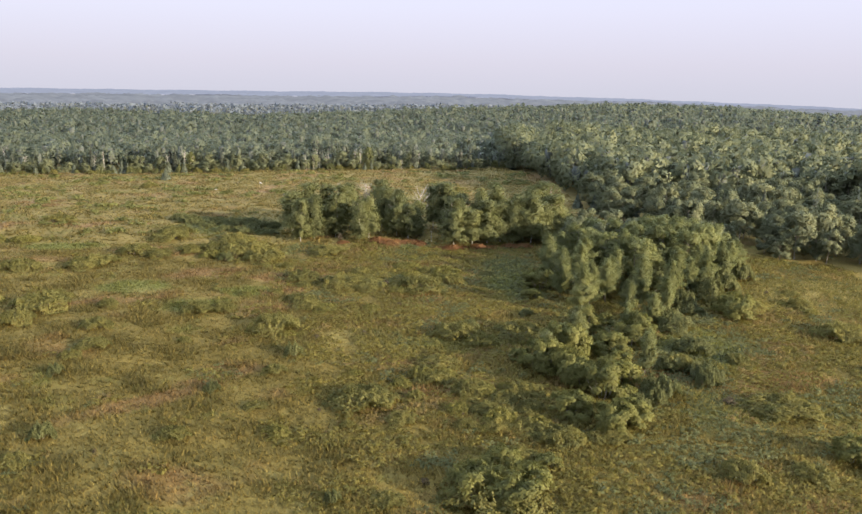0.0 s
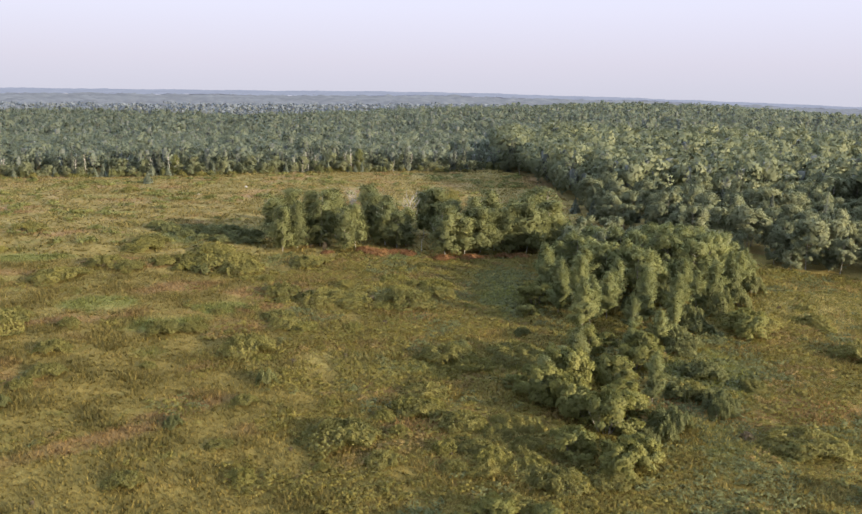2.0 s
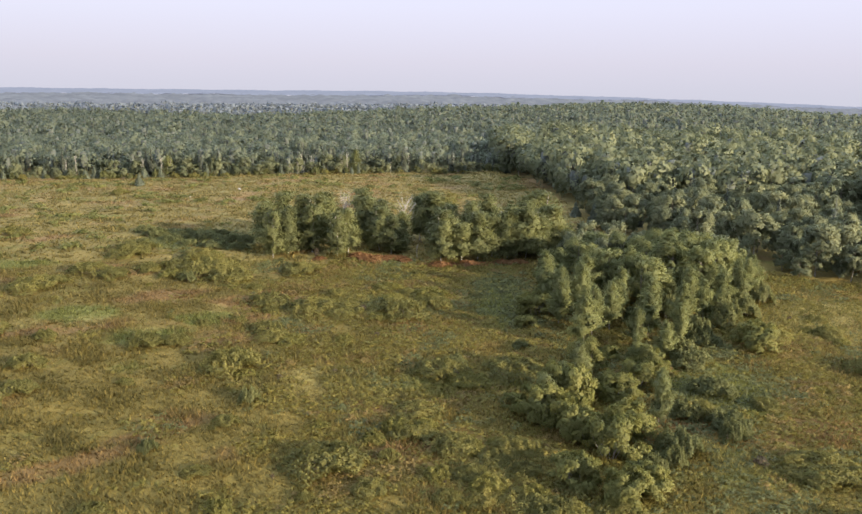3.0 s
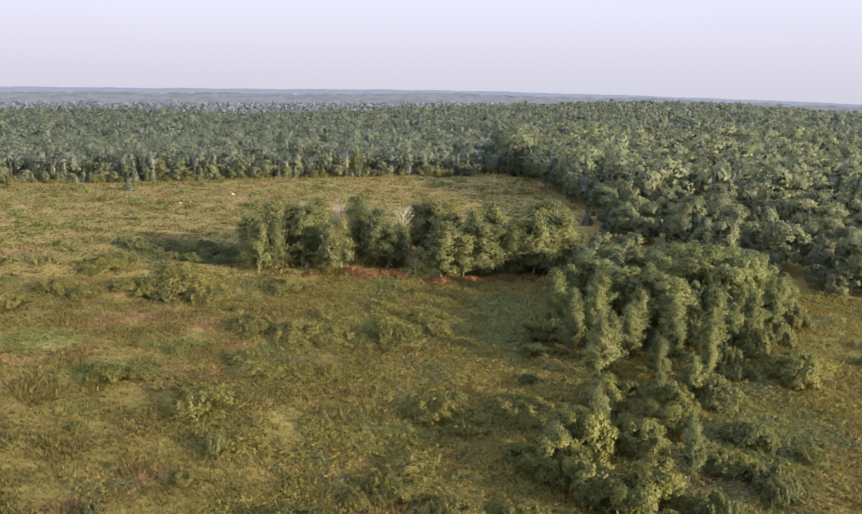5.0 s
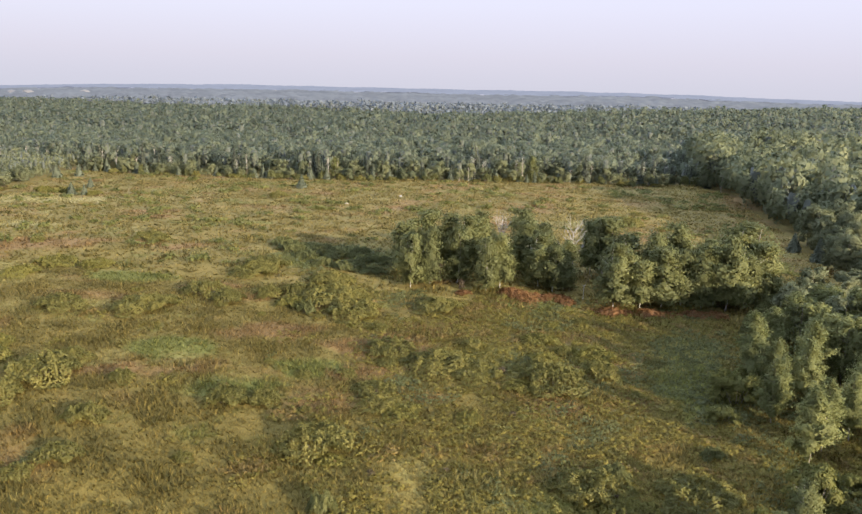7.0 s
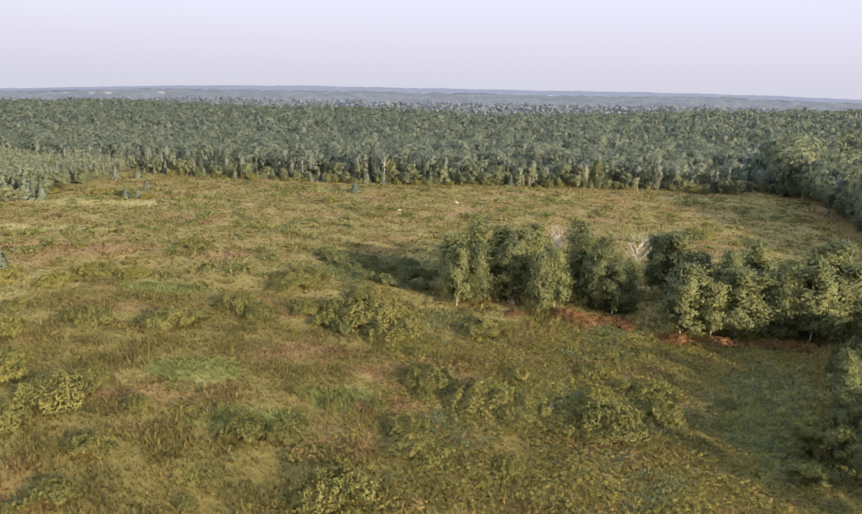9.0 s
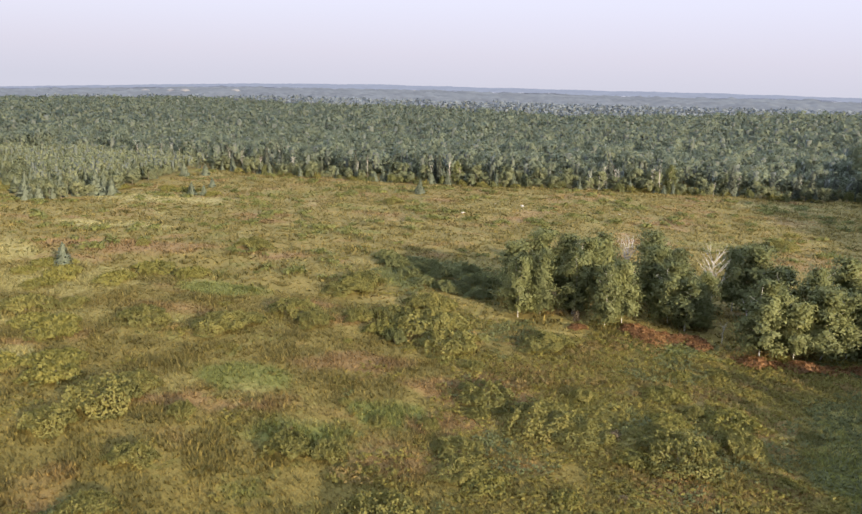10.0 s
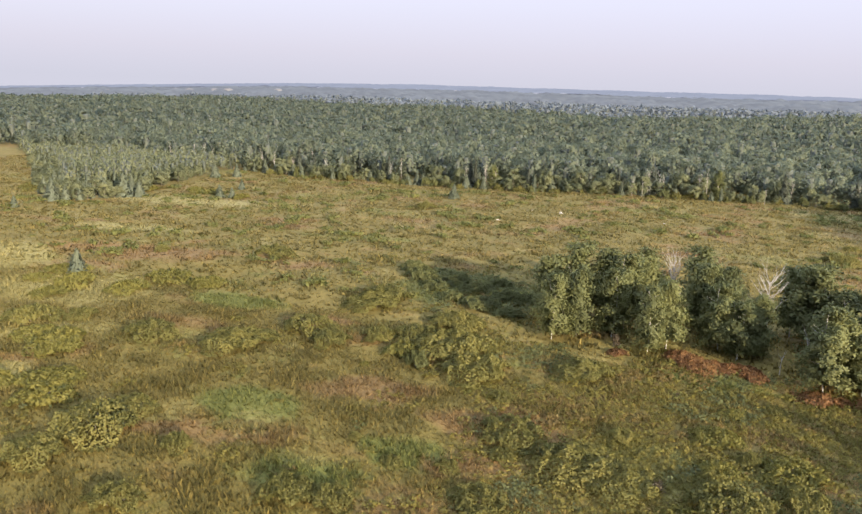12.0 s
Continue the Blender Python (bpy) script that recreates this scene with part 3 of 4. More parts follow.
GROVE = ((-29.2, 154.6, 0.84), (-26.6, 157.0, 0.86), (-21.5, 161.5, 0.98), (-17.3, 155.6, 0.86), (-15.4, 157.6, 0.9), (-12.0, 164.0, 0.95), (-7.2, 158.6, 0.78), (-5.4, 160.4, 0.82), (2.3, 153.0, 0.86), (4.2, 154.2, 0.86), (6.0, 153.4, 0.8), (9.0, 154.8, 0.88), (12.0, 156.4, 0.86), (14.9, 156.0, 0.92), (18.2, 156.2, 0.95), (21.2, 158.4, 0.9))
GROVE_BACK = ((-32.0, 161.5, 0.95), (-28.4, 163.6, 1.0), (-24.8, 164.6, 1.02), (-20.4, 167.2, 1.0), (-13.6, 170.2, 0.92), (-9.8, 168.4, 0.98), (-2.0, 170.4, 0.95), (0.6, 166.0, 1.02), (4.2, 163.0, 0.95), (8.0, 160.4, 0.95), (11.4, 163.6, 0.98), (16.2, 162.0, 1.02), (20.4, 164.4, 1.1), (24.0, 161.6, 0.9), (22.6, 166.0, 1.2), (-22.6, 158.8, 0.88), (-9.6, 160.6, 0.8), (16.8, 158.6, 0.95))
for i, (x, y, s) in enumerate(GROVE + GROVE_BACK):
    birches.put(i, x, y, rng.uniform(0, 6.28), s * rng.uniform(1.2, 1.45), s * rng.uniform(1.02, 1.14))

CLUMP = ((20.5, 111.0, 0.86), (22.4, 114.4, 0.8), (18.6, 119.0, 0.78), (17.4, 126.0, 0.76), (18.4, 132.0, 0.82), (22.4, 123.0, 0.86), (25.6, 117.6, 0.8), (28.0, 112.4, 0.72), (30.4, 107.6, 0.74), (30.6, 116.0, 0.82), (33.8, 112.6, 0.7), (36.4, 119.4, 0.8), (24.4, 130.6, 0.88), (28.8, 125.4, 0.86), (33.2, 124.8, 0.9), (40.2, 121.8, 0.82), (44.0, 125.0, 0.86))
CLUMP_MORE = ((47.6, 128.2, 0.85), (50.8, 132.6, 0.84), (24.6, 89.4, 0.68), (26.8, 96.0, 0.5), (25.4, 102.6, 0.66), (21.6, 138.6, 0.84), (27.0, 137.4, 0.9), (32.0, 133.0, 0.95), (53.4, 137.2, 0.86), (20.2, 127.6, 0.8), (36.6, 127.4, 0.92), (27.4, 121.6, 0.84), (31.8, 119.6, 0.86), (39.4, 126.2, 0.9), (23.6, 127.0, 0.84), (20.0, 122.6, 0.8), (33.4, 129.2, 0.9), (43.6, 128.4, 0.86), (25.2, 134.2, 0.86))
for i, (x, y, s) in enumerate(CLUMP + CLUMP_MORE):
    aspens.put(i, x, y, rng.uniform(0, 6.28), s * rng.uniform(1.05, 1.3), s * rng.uniform(0.95, 1.12))
domes = Kind([make_tree("aspen_tree", "broad", 9.5, 50 + i, M_ASPEN, M_GREYBARK, "broad full-crowned aspen with pale leaves", "tree", 7500, 0.22, girth=0.008) for i in range(3)], "broad aspens of the clump")
DOME = ((38.4, 132.8, 1.02), (42.6, 130.8, 0.98), (46.6, 135.6, 0.98), (41.4, 138.4, 1.0), (36.0, 137.6, 0.95), (49.6, 139.6, 0.9), (45.2, 142.2, 0.92), (33.6, 143.0, 0.9), (28.6, 133.6, 0.84), (33.0, 128.2, 0.86), (25.6, 141.8, 0.8), (29.6, 147.0, 0.8), (39.4, 145.6, 0.86), (44.2, 149.2, 0.82))
for i, (x, y, s) in enumerate(DOME):
    domes.put(i, x, y, i * 1.9, s * 1.15, s)
BIG = ((51.2, 145.4, 0.84), (30.4, 142.6, 0.86), (26.0, 147.6, 0.84), (32.0, 150.4, 0.82), (37.6, 147.6, 0.84), (29.4, 156.0, 0.84), (34.8, 156.6, 0.82), (40.4, 154.2, 0.84), (46.8, 153.0, 0.82), (52.0, 152.0, 0.86))
for i, (x, y, s) in enumerate(BIG):
    broads.put(i, x, y, rng.uniform(0, 6.28), s * 1.05, s * 0.95)

dead_a = make_dead_tree(9.4, 5, spread=0.85)
dead_a.matrix_basis = stand(None, -4.8, 165.4, 0.4, 1.16)
dead_b = make_dead_tree(9.6, 9, spread=0.28)
dead_b.matrix_basis = stand(None, -16.8, 166.2, 1.7, 1.1)
dead_c = make_dead_tree(4.6, 12, label="thin bare dead birch leaning among the grove", girth=0.012, spread=0.4, n=6)
dead_c.matrix_basis = stand(None, 0.2, 160.6, 0.2, 1.0)
dead_d = make_dead_tree(3.0, 15, label="small bare grey dead sapling", girth=0.014, spread=0.6, n=8)
dead_d.matrix_basis = stand(None, -2.3, 155.6, 0.9, 1.0)

# ---- the wood's edge: single trees ----
rng = np.random.default_rng(11)
ex, ey = jittered(30, 190, 100, 420, 6.0, rng)
wx, wy = jittered(-340, 30, 100, 420, 5.6, rng)
wx, wy = np.concatenate([wx, ex]), np.concatenate([wy, ey])
ok = wooded(wx, wy) & in_view(wx, wy) & ~in_copse(wx, wy)
wx, wy = wx[ok], wy[ok]
depth = wy - np.interp(wx, EDGE_X, EDGE_Y)
front = ((wx > 30) & (wy < 215) & (wx < 112)) | ((wx <= 36) & (wx > -188) & (depth < 7))
share = needle_share(wx, wy)
for n, (x, y) in enumerate(zip(wx[front], wy[front])):
    far_edge = x < 36
    if rng.uniform() < (0.34 if far_edge else 0.05):
        s = rng.uniform(0.6, 1.0) * (0.72 if x < -160 and y < 255 else 1.0)
        spruces.put(int(rng.integers(4)), x, y, rng.uniform(0, 6.28), s, s * rng.uniform(0.9, 1.1))
    elif far_edge and rng.uniform() < 0.15:
        s = rng.uniform(0.75, 1.0)
        birches.put(int(rng.integers(6)), x, y, rng.uniform(0, 6.28), s)
    else:
        s = (rng.uniform(0.6, 0.95) if far_edge else rng.uniform(0.75, 1.4)) * (0.7 if x < -160 and y < 255 else 1.0)
        broads.put(int(rng.integers(7)), x, y, rng.uniform(0, 6.28), s * rng.uniform(0.85, 1.1), s)
pale = Kind([make_spruce(4.4, 1.75, 90 + i, "small pale green spruce standing in the meadow", M_PALESPRUCE) for i in range(3)], "young spruces")
for i, (x, y, s) in enumerate(((-108.7, 148.4, 1.0), (-91.7, 259.3, 1.0), (-145.2, 224.4, 0.9), (-142.6, 226.4, 0.7), (-176.7, 197.2, 1.35), (-174.0, 199.1, 1.05), (-171.1, 201.1, 0.75), (-167.6, 212.1, 1.6), (-164.1, 214.4, 1.25), (-213.2, 222.5, 0.85), (-174.1, 184.6, 0.7), (-178.6, 200.2, 1.1), (39.5, 196.0, 1.1), (36.8, 205.0, 0.9), (-152.1, 241.8, 0.8), (-186.0, 246.0, 1.2), (-183.5, 251.0, 1.0), (-180.0, 262.0, 1.2), (-176.0, 268.0, 1.0))):
    pale.put(i, x, y, i * 1.3, s)
rng = np.random.default_rng(19)
cx, cy = jittered(-332, -164, 192, 294, 3.4, rng)
ok = in_copse(cx, cy)
cx, cy = cx[ok], cy[ok]
lead = ((cy < copse_front(cx) + 9) | (cx > -186)) & (cx > -270)
for i, (x, y) in enumerate(zip(cx[lead], cy[lead])):
    if rng.uniform() < 0.78:
        broads.put(i, x, y, i * 2.1, rng.uniform(0.5, 0.75), rng.uniform(0.4, 0.66))
    else:
        pale.put(i, x, y, i * 1.7, rng.uniform(0.7, 1.2), rng.uniform(0.8, 1.4))
# young growth under the eastern trees, thickest along their edge
rng = np.random.default_rng(36)
ux, uy = jittered(36, 112, 130, 215, 5.2, rng)
under = uy - np.interp(ux, EDGE_X, EDGE_Y)
for i, (x, y) in enumerate(zip(ux, uy)):
    if -1.5 < under[i] < 14 and (under[i] < 6 or i % 2):
        s = rng.uniform(0.32, 0.62)
        broads.put(i, x, y, rng.uniform(0, 6.28), s * rng.uniform(1.1, 1.5), s)
# bleached snags at the far edge
snags = Kind([make_dead_tree(5.6, 95 + i, label="pale bare snag at the far wood's edge", girth=0.007, spread=0.25, n=8) for i in range(2)], "snags")
for i, (x, y, s) in enumerate(((-50.4, 296.0, 1.0), (-47.6, 297.4, 0.9), (-53.6, 297.0, 0.85), (-14.0, 303.0, 0.95), (-45.6, 298.4, 0.8))):
    snags.put(i, x, y, i * 1.1, s)
rng = np.random.default_rng(33)
sx, sy = rng.uniform(-230, 34, 90), rng.uniform(2, 70, 90)
sy = np.interp(sx, EDGE_X, EDGE_Y) + np.where(np.arange(90) % 3 == 0, 0.08 * sy - 1, sy)
for i, (x, y) in enumerate(zip(sx, sy)):
    if waves(x, y, 60, 34) > -0.1:
        snags.put(i, x, y, rng.uniform(0, 6.28), rng.uniform(1.2, 1.75), rng.uniform(1.3, 1.8))


# ---- the wood behind, past counting ----
def low_tree(kind, seed, rings, sides, count, size, width=1.0):
    """A far tree: a closed filler core, darkened so the crown's gaps read as shade, and leaf sprays that stand out from
    it, by boughs or by tiers.
    """
    r = np.random.default_rng(seed)
    spruce = kind == "spruce"
    h, wide = (9.8, 1.0 + 0.2 * (seed % 3)) if spruce else (9.5, 1.9 + 0.4 * (seed % 3))
    wide = wide * width
    mid = r.uniform(0.5, 0.62)
    lean = r.normal(size=2) * 0.2

    def reach(f):
        return wide * (1 - f) ** 0.8 if spruce else wide * np.sqrt(np.clip(1 - ((f - mid) / 0.58) ** 2, 0.04, 1))

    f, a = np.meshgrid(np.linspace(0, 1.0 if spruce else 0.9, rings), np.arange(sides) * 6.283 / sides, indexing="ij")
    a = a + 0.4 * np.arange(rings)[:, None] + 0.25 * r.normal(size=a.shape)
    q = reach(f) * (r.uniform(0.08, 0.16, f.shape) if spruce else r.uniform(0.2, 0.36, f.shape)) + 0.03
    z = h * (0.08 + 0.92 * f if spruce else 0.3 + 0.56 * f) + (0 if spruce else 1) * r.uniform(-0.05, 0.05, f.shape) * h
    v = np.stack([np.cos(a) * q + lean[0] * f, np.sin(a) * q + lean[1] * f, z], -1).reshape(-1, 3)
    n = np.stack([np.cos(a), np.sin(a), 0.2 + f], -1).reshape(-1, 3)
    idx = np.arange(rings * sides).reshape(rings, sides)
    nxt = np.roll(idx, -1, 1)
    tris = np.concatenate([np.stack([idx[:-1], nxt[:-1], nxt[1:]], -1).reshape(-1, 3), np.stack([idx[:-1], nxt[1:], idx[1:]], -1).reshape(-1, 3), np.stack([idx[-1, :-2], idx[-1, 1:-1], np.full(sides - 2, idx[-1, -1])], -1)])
    if spruce:
        f, a = 1 - np.sqrt(r.uniform(0, 1, count)), r.uniform(0, 6.283, count)
        q = reach(f) * r.uniform(0.5, 1.15, count)
        c = np.stack([np.cos(a) * q + lean[0] * f, np.sin(a) * q + lean[1] * f, h * (0.07 + 0.92 * f) - 0.35 * q], 1)
        d = np.stack([np.cos(a), np.sin(a), 0.3 + 0 * a], 1)
        spray = size * (1.15 - 0.7 * f)
    else:
        boughs = max(6, round(7 * width))
        bf, ba = r.uniform(0.2, 0.86, boughs), 6.283 * (np.arange(boughs) * 0.382 + 0.1 * r.normal(size=boughs))
        br = wide * r.uniform(0.36, 0.56, boughs)
        bq = np.maximum(reach(bf) - 0.6 * br, 0.1)
        centre = np.stack([np.cos(ba) * bq, np.sin(ba) * bq, h * bf], 1)
        pick = r.choice(boughs, count, p=br ** 2 / (br ** 2).sum())
        d = r.normal(size=(count, 3)) + 0.55 * centre[pick] * (1, 1, 0) / wide + (0, 0, 0.45)
        d /= np.linalg.norm(d, axis=1, keepdims=True)
        c = centre[pick] + d * (br[pick] * r.uniform(0.75, 1.1, count))[:, None] * (1, 1, 0.95)
        spray = size
    d /= np.linalg.norm(d, axis=1, keepdims=True)
    lv, lf, ln = leaves(c, d, spray, r, 0.6, 1.2 if spruce else 1.0, 3)
    whole = 0.6 * d + 0.7 * (c - (0, 0, 0.5 * h)) / (wide, wide, 0.45 * h)
    ln = np.repeat(whole / np.linalg.norm(whole, axis=1, keepdims=True), 3, 0)
    n /= np.linalg.norm(n, axis=1, keepdims=True)
    return np.concatenate([v, lv]), np.concatenate([tris, lf + len(v)]), np.concatenate([n, ln]), len(tris)


def wood_stuff(name, label, px, py, models, mat, seed, scale=(0.75, 1.1)):
    r = np.random.default_rng(seed)
    pz = ground_z(px, py)
    swell = 1 + 0.13 * waves(px, py, 45, 71)
    pick = r.integers(len(models), size=len(px))
    vs, fs, ns, slots, k = [], [], [], [], 0
    for i, (v, f, soft, *limbs) in enumerate(models):
        sel = np.where(pick == i)[0]
        a, s, tall = r.uniform(0, 6.283, len(sel)), r.uniform(*scale, len(sel)), r.uniform(0.9, 1.1, len(sel)) * swell[sel]
        ca, sa = np.cos(a)[:, None], np.sin(a)[:, None]
        x = (v[None, :, 0] * ca - v[None, :, 1] * sa) * s[:, None] + px[sel][:, None]
        y = (v[None, :, 0] * sa + v[None, :, 1] * ca) * s[:, None] + py[sel][:, None]
        z = v[None, :, 2] * (s * tall)[:, None] + pz[sel][:, None]
        vs.append(np.stack([x, y, z], -1).reshape(-1, 3))
        ns.append(np.stack([soft[None, :, 0] * ca - soft[None, :, 1] * sa, soft[None, :, 0] * sa + soft[None, :, 1] * ca, soft[None, :, 2] + 0 * ca], -1).reshape(-1, 3))
        fs.append((f[None] + (np.arange(len(sel)) * len(v))[:, None, None]).reshape(-1, f.shape[1]) + k)
        # limbs counts the faces of the dark filler core
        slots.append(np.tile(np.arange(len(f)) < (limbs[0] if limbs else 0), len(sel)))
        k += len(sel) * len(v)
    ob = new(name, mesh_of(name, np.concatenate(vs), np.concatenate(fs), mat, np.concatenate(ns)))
    ob.data.materials.append(M_CROWNCORE)
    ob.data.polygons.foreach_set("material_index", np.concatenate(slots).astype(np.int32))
    tagged(ob, label, "woods", kind="stuff")


rng = np.random.default_rng(13)
sel = ~lead & (rng.uniform(size=len(cx)) < 0.86)
wood_stuff("broadleaf_woods", "young broadleaf thicket spreading into the meadow", cx[sel], cy[sel], [low_tree("broad", 150 + i, 3, 5, 190, 0.62, 1.25) for i in range(4)], M_BROAD, 7, (0.55, 0.72))
sel = ~lead & ~sel
wood_stuff("spruce_woods", "young spruce thicket spreading into the meadow", cx[sel], cy[sel], [low_tree("spruce", 160 + i, 3, 5, 110, 0.7, 1.5) for i in range(4)], M_SPRUCE, 8, (0.45, 0.65))
sel = ~front & (rng.uniform(size=len(wx)) > share)
east = wx > 30
wood_stuff("broadleaf_woods", "dense broadleaf woods on the eastern rise", wx[sel & east], wy[sel & east], [low_tree("broad", 100 + i, 4, 6, 560, 0.78, 1.75) for i in range(6)], M_BROAD, 1, (0.7, 1.55))
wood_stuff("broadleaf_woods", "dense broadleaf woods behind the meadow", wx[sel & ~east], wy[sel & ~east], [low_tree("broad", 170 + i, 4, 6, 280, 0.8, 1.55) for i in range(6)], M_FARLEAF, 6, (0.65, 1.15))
nx, ny = jittered(-340, 190, 150, 420, 3.7, rng)
depth = ny - np.interp(nx, EDGE_X, EDGE_Y)
gaps = waves(nx, ny, 22, 72) + 0.5 * waves(nx, ny, 9, 73) < 0.75
sel = wooded(nx, ny) & ~in_copse(nx, ny) & gaps & in_view(nx, ny) & (rng.uniform(size=len(nx)) < needle_share(nx, ny)) & (depth > 4)
wood_stuff("spruce_woods", "dense spruce woods behind the meadow", nx[sel], ny[sel], [low_tree("spruce", 110 + i, 4, 5, 90, 0.8, 1.1) for i in range(6)], M_SPRUCE, 2, (0.65, 1.1))

mx, my = jittered(-900, 560, 300, 900, 7.2, rng)
ok = in_view(mx, my, 3) & ~((mx > -340) & (mx < 190) & (my < 420)) & wooded(mx, my) & ~in_copse(mx, my)
mx, my = mx[ok], my[ok]
ok = rng.uniform(size=len(mx)) > needle_share(mx, my)
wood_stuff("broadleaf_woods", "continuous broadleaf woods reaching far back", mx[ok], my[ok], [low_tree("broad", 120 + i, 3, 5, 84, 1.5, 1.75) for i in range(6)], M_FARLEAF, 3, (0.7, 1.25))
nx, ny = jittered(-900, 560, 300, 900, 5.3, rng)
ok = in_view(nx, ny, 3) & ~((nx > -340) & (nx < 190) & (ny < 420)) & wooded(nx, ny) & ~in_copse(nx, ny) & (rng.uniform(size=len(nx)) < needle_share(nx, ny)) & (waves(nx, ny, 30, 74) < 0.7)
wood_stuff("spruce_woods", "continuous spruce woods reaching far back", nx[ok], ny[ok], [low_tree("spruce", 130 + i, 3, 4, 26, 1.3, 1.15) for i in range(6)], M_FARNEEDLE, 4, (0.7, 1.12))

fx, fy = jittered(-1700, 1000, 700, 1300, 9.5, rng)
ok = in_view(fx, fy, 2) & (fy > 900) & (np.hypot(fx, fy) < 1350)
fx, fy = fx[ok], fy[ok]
wood_stuff("distant_woods", "distant mixed woods, haze painted into their leaf colour", fx, fy, [low_tree("broad", 140 + i, 3, 5, 18, 3.2, 2.0) for i in range(5)], M_HAZELEAF, 5, (0.8, 1.2))


def build_backdrop(name, label, mat, r0, r1, lift, rough, seed):
    """The wooded country out to the horizon, as an uneven canopy sheet."""
    az = np.radians(np.linspace(-75, 45, 500))
    rr = np.geomspace(r0, r1, 45)
    ga, gr = np.meshgrid(az, rr)
    x, y = np.sin(ga) * gr, np.cos(ga) * gr
    z = ground_z(x, y) + lift + rough * np.random.default_rng(seed).uniform(-1, 1, x.shape) + rough * waves(x, y, 90, seed)
    n, m = x.shape
    idx = np.arange(n * m).reshape(n, m)
    faces = np.stack([idx[:-1, :-1], idx[:-1, 1:], idx[1:, 1:], idx[1:, :-1]], -1).reshape(-1, 4)
    ob = new(name, mesh_of(name, np.stack([x, y, z], -1).reshape(-1, 3), faces, mat))
    tagged(ob, label, "backdrop", kind="structure")


build_backdrop("backdrop", "far wooded plain, blue-green haze painted in as emission", M_FAR, 1080, 2900, 5.5, 3.0, 31)
build_backdrop("backdrop_ridge", "wooded ridge along the horizon, blue haze painted in as emission", M_RIDGE, 2800, 4650, 8.0, 1.2, 32)

# ---- shrubs of the meadow ----
rng = np.random.default_rng(17)
greens = Kind([make_shrub("meadow_shrub", 6.0, 1.7, 200 + i, M_SHRUB, "low spreading green willow shrub in the meadow", 4600, 0.15) for i in range(5)], "green shrubs")
yellows = Kind([make_shrub("yellow_shrub", 4.0, 1.0, 210 + i, M_YELLOW, "bright yellow-green low shrub in the sedge", 2600, 0.14) for i in range(3)], "yellow shrubs")
greys = Kind([make_shrub("willow_bush", 5.0, 3.2, 220 + i, M_GREY, "tall grey-green willow bush beside the aspens", 9000, 0.15) for i in range(3)], "willow bushes")
darks = Kind([make_shrub("alder_bush", 5.5, 2.0, 230 + i, M_DARK, "dark green leafy alder bush beside the aspens", 6000, 0.16) for i in range(3)], "alder bushes")
rusts = Kind([make_shrub("rusty_fern_patch", 3.5, 0.9, 240 + i, M_RUST, "rust-red fern patch at the grove's foot", 1800, 0.15, category="fern") for i in range(2)], "rusty ferns")
bares = Kind([make_shrub("bare_shrub", 3.0, 1.6, 250 + i, M_BROWN, "half-bare brown shrub in the meadow", 260, 0.26, bare=1.0) for i in range(3)], "bare shrubs")


def plant(kind, places, w0, low, high):
    """Shrubs of about the given width; a broad patch is several shrubs side by side."""
    for i, (x, y, w) in enumerate(places):
        n = max(1, round(w / (1.15 * w0)))
        for k in range(n * (1 + (n > 1))):
            s = min(w / n / w0, 1.25) * rng.uniform(0.85, 1.15)
            dx, dy = (rng.uniform(-0.5, 0.5) * w * (n > 1), rng.normal() * 0.22 * w * (n > 1))
            kind.put(int(rng.integers(9)), x + dx, y + dy, rng.uniform(0, 6.28), s, min(max(s, low), high) * rng.uniform(0.8, 1.15))


plant(greens, ((-61.5, 115.6, 4.9), (-76.0, 132.5, 9.9), (-90.5, 134.0, 5.0), (-95.5, 130.0, 9.4), (-62.7, 136.5, 7.2), (-58.5, 143.1, 5.9), (-53.2, 140.3, 4.2), (-49.0, 144.8, 4.3), (-41.3, 153.5, 5.9), (-33.6, 140.4, 6.4), (-22.5, 145.6, 7.0), (-17.2, 125.5, 7.8), (-24.7, 128.5, 5.5), (-22.9, 116.2, 5.7), (-12.9, 124.0, 6.1), (-56.1, 158.5, 5.7), (-87.5, 173.4, 6.1), (-107.8, 166.3, 4.3), (-51.6, 111.7, 2.5), (-62.2, 104.7, 4.1), (-49.7, 102.6, 3.1), (-89.8, 238.4, 8.4), (4.7, 225.9, 5.9), (6.9, 242.5, 5.2)), 6.0, 0.8, 1.4)
plant(greens, ((-3.8, 123.3, 7.4), (1.5, 101.7, 4.8), (-64.3, 134.5, 7.0), (-44.5, 146.8, 8.0), (-38.5, 145.2, 8.6), (-28.5, 135.2, 4.6), (-24.4, 103.0, 6.4), (-1.1, 91.2, 5.7), (-9.9, 79.9, 7.0), (46.1, 116.1, 7.5), (56.4, 116.6, 5.8), (56.1, 103.1, 5.3), (37.3, 79.2, 9.0), (37.6, 93.4, 3.5), (10.3, 102.3, 10.2)), 6.0, 0.8, 1.4)
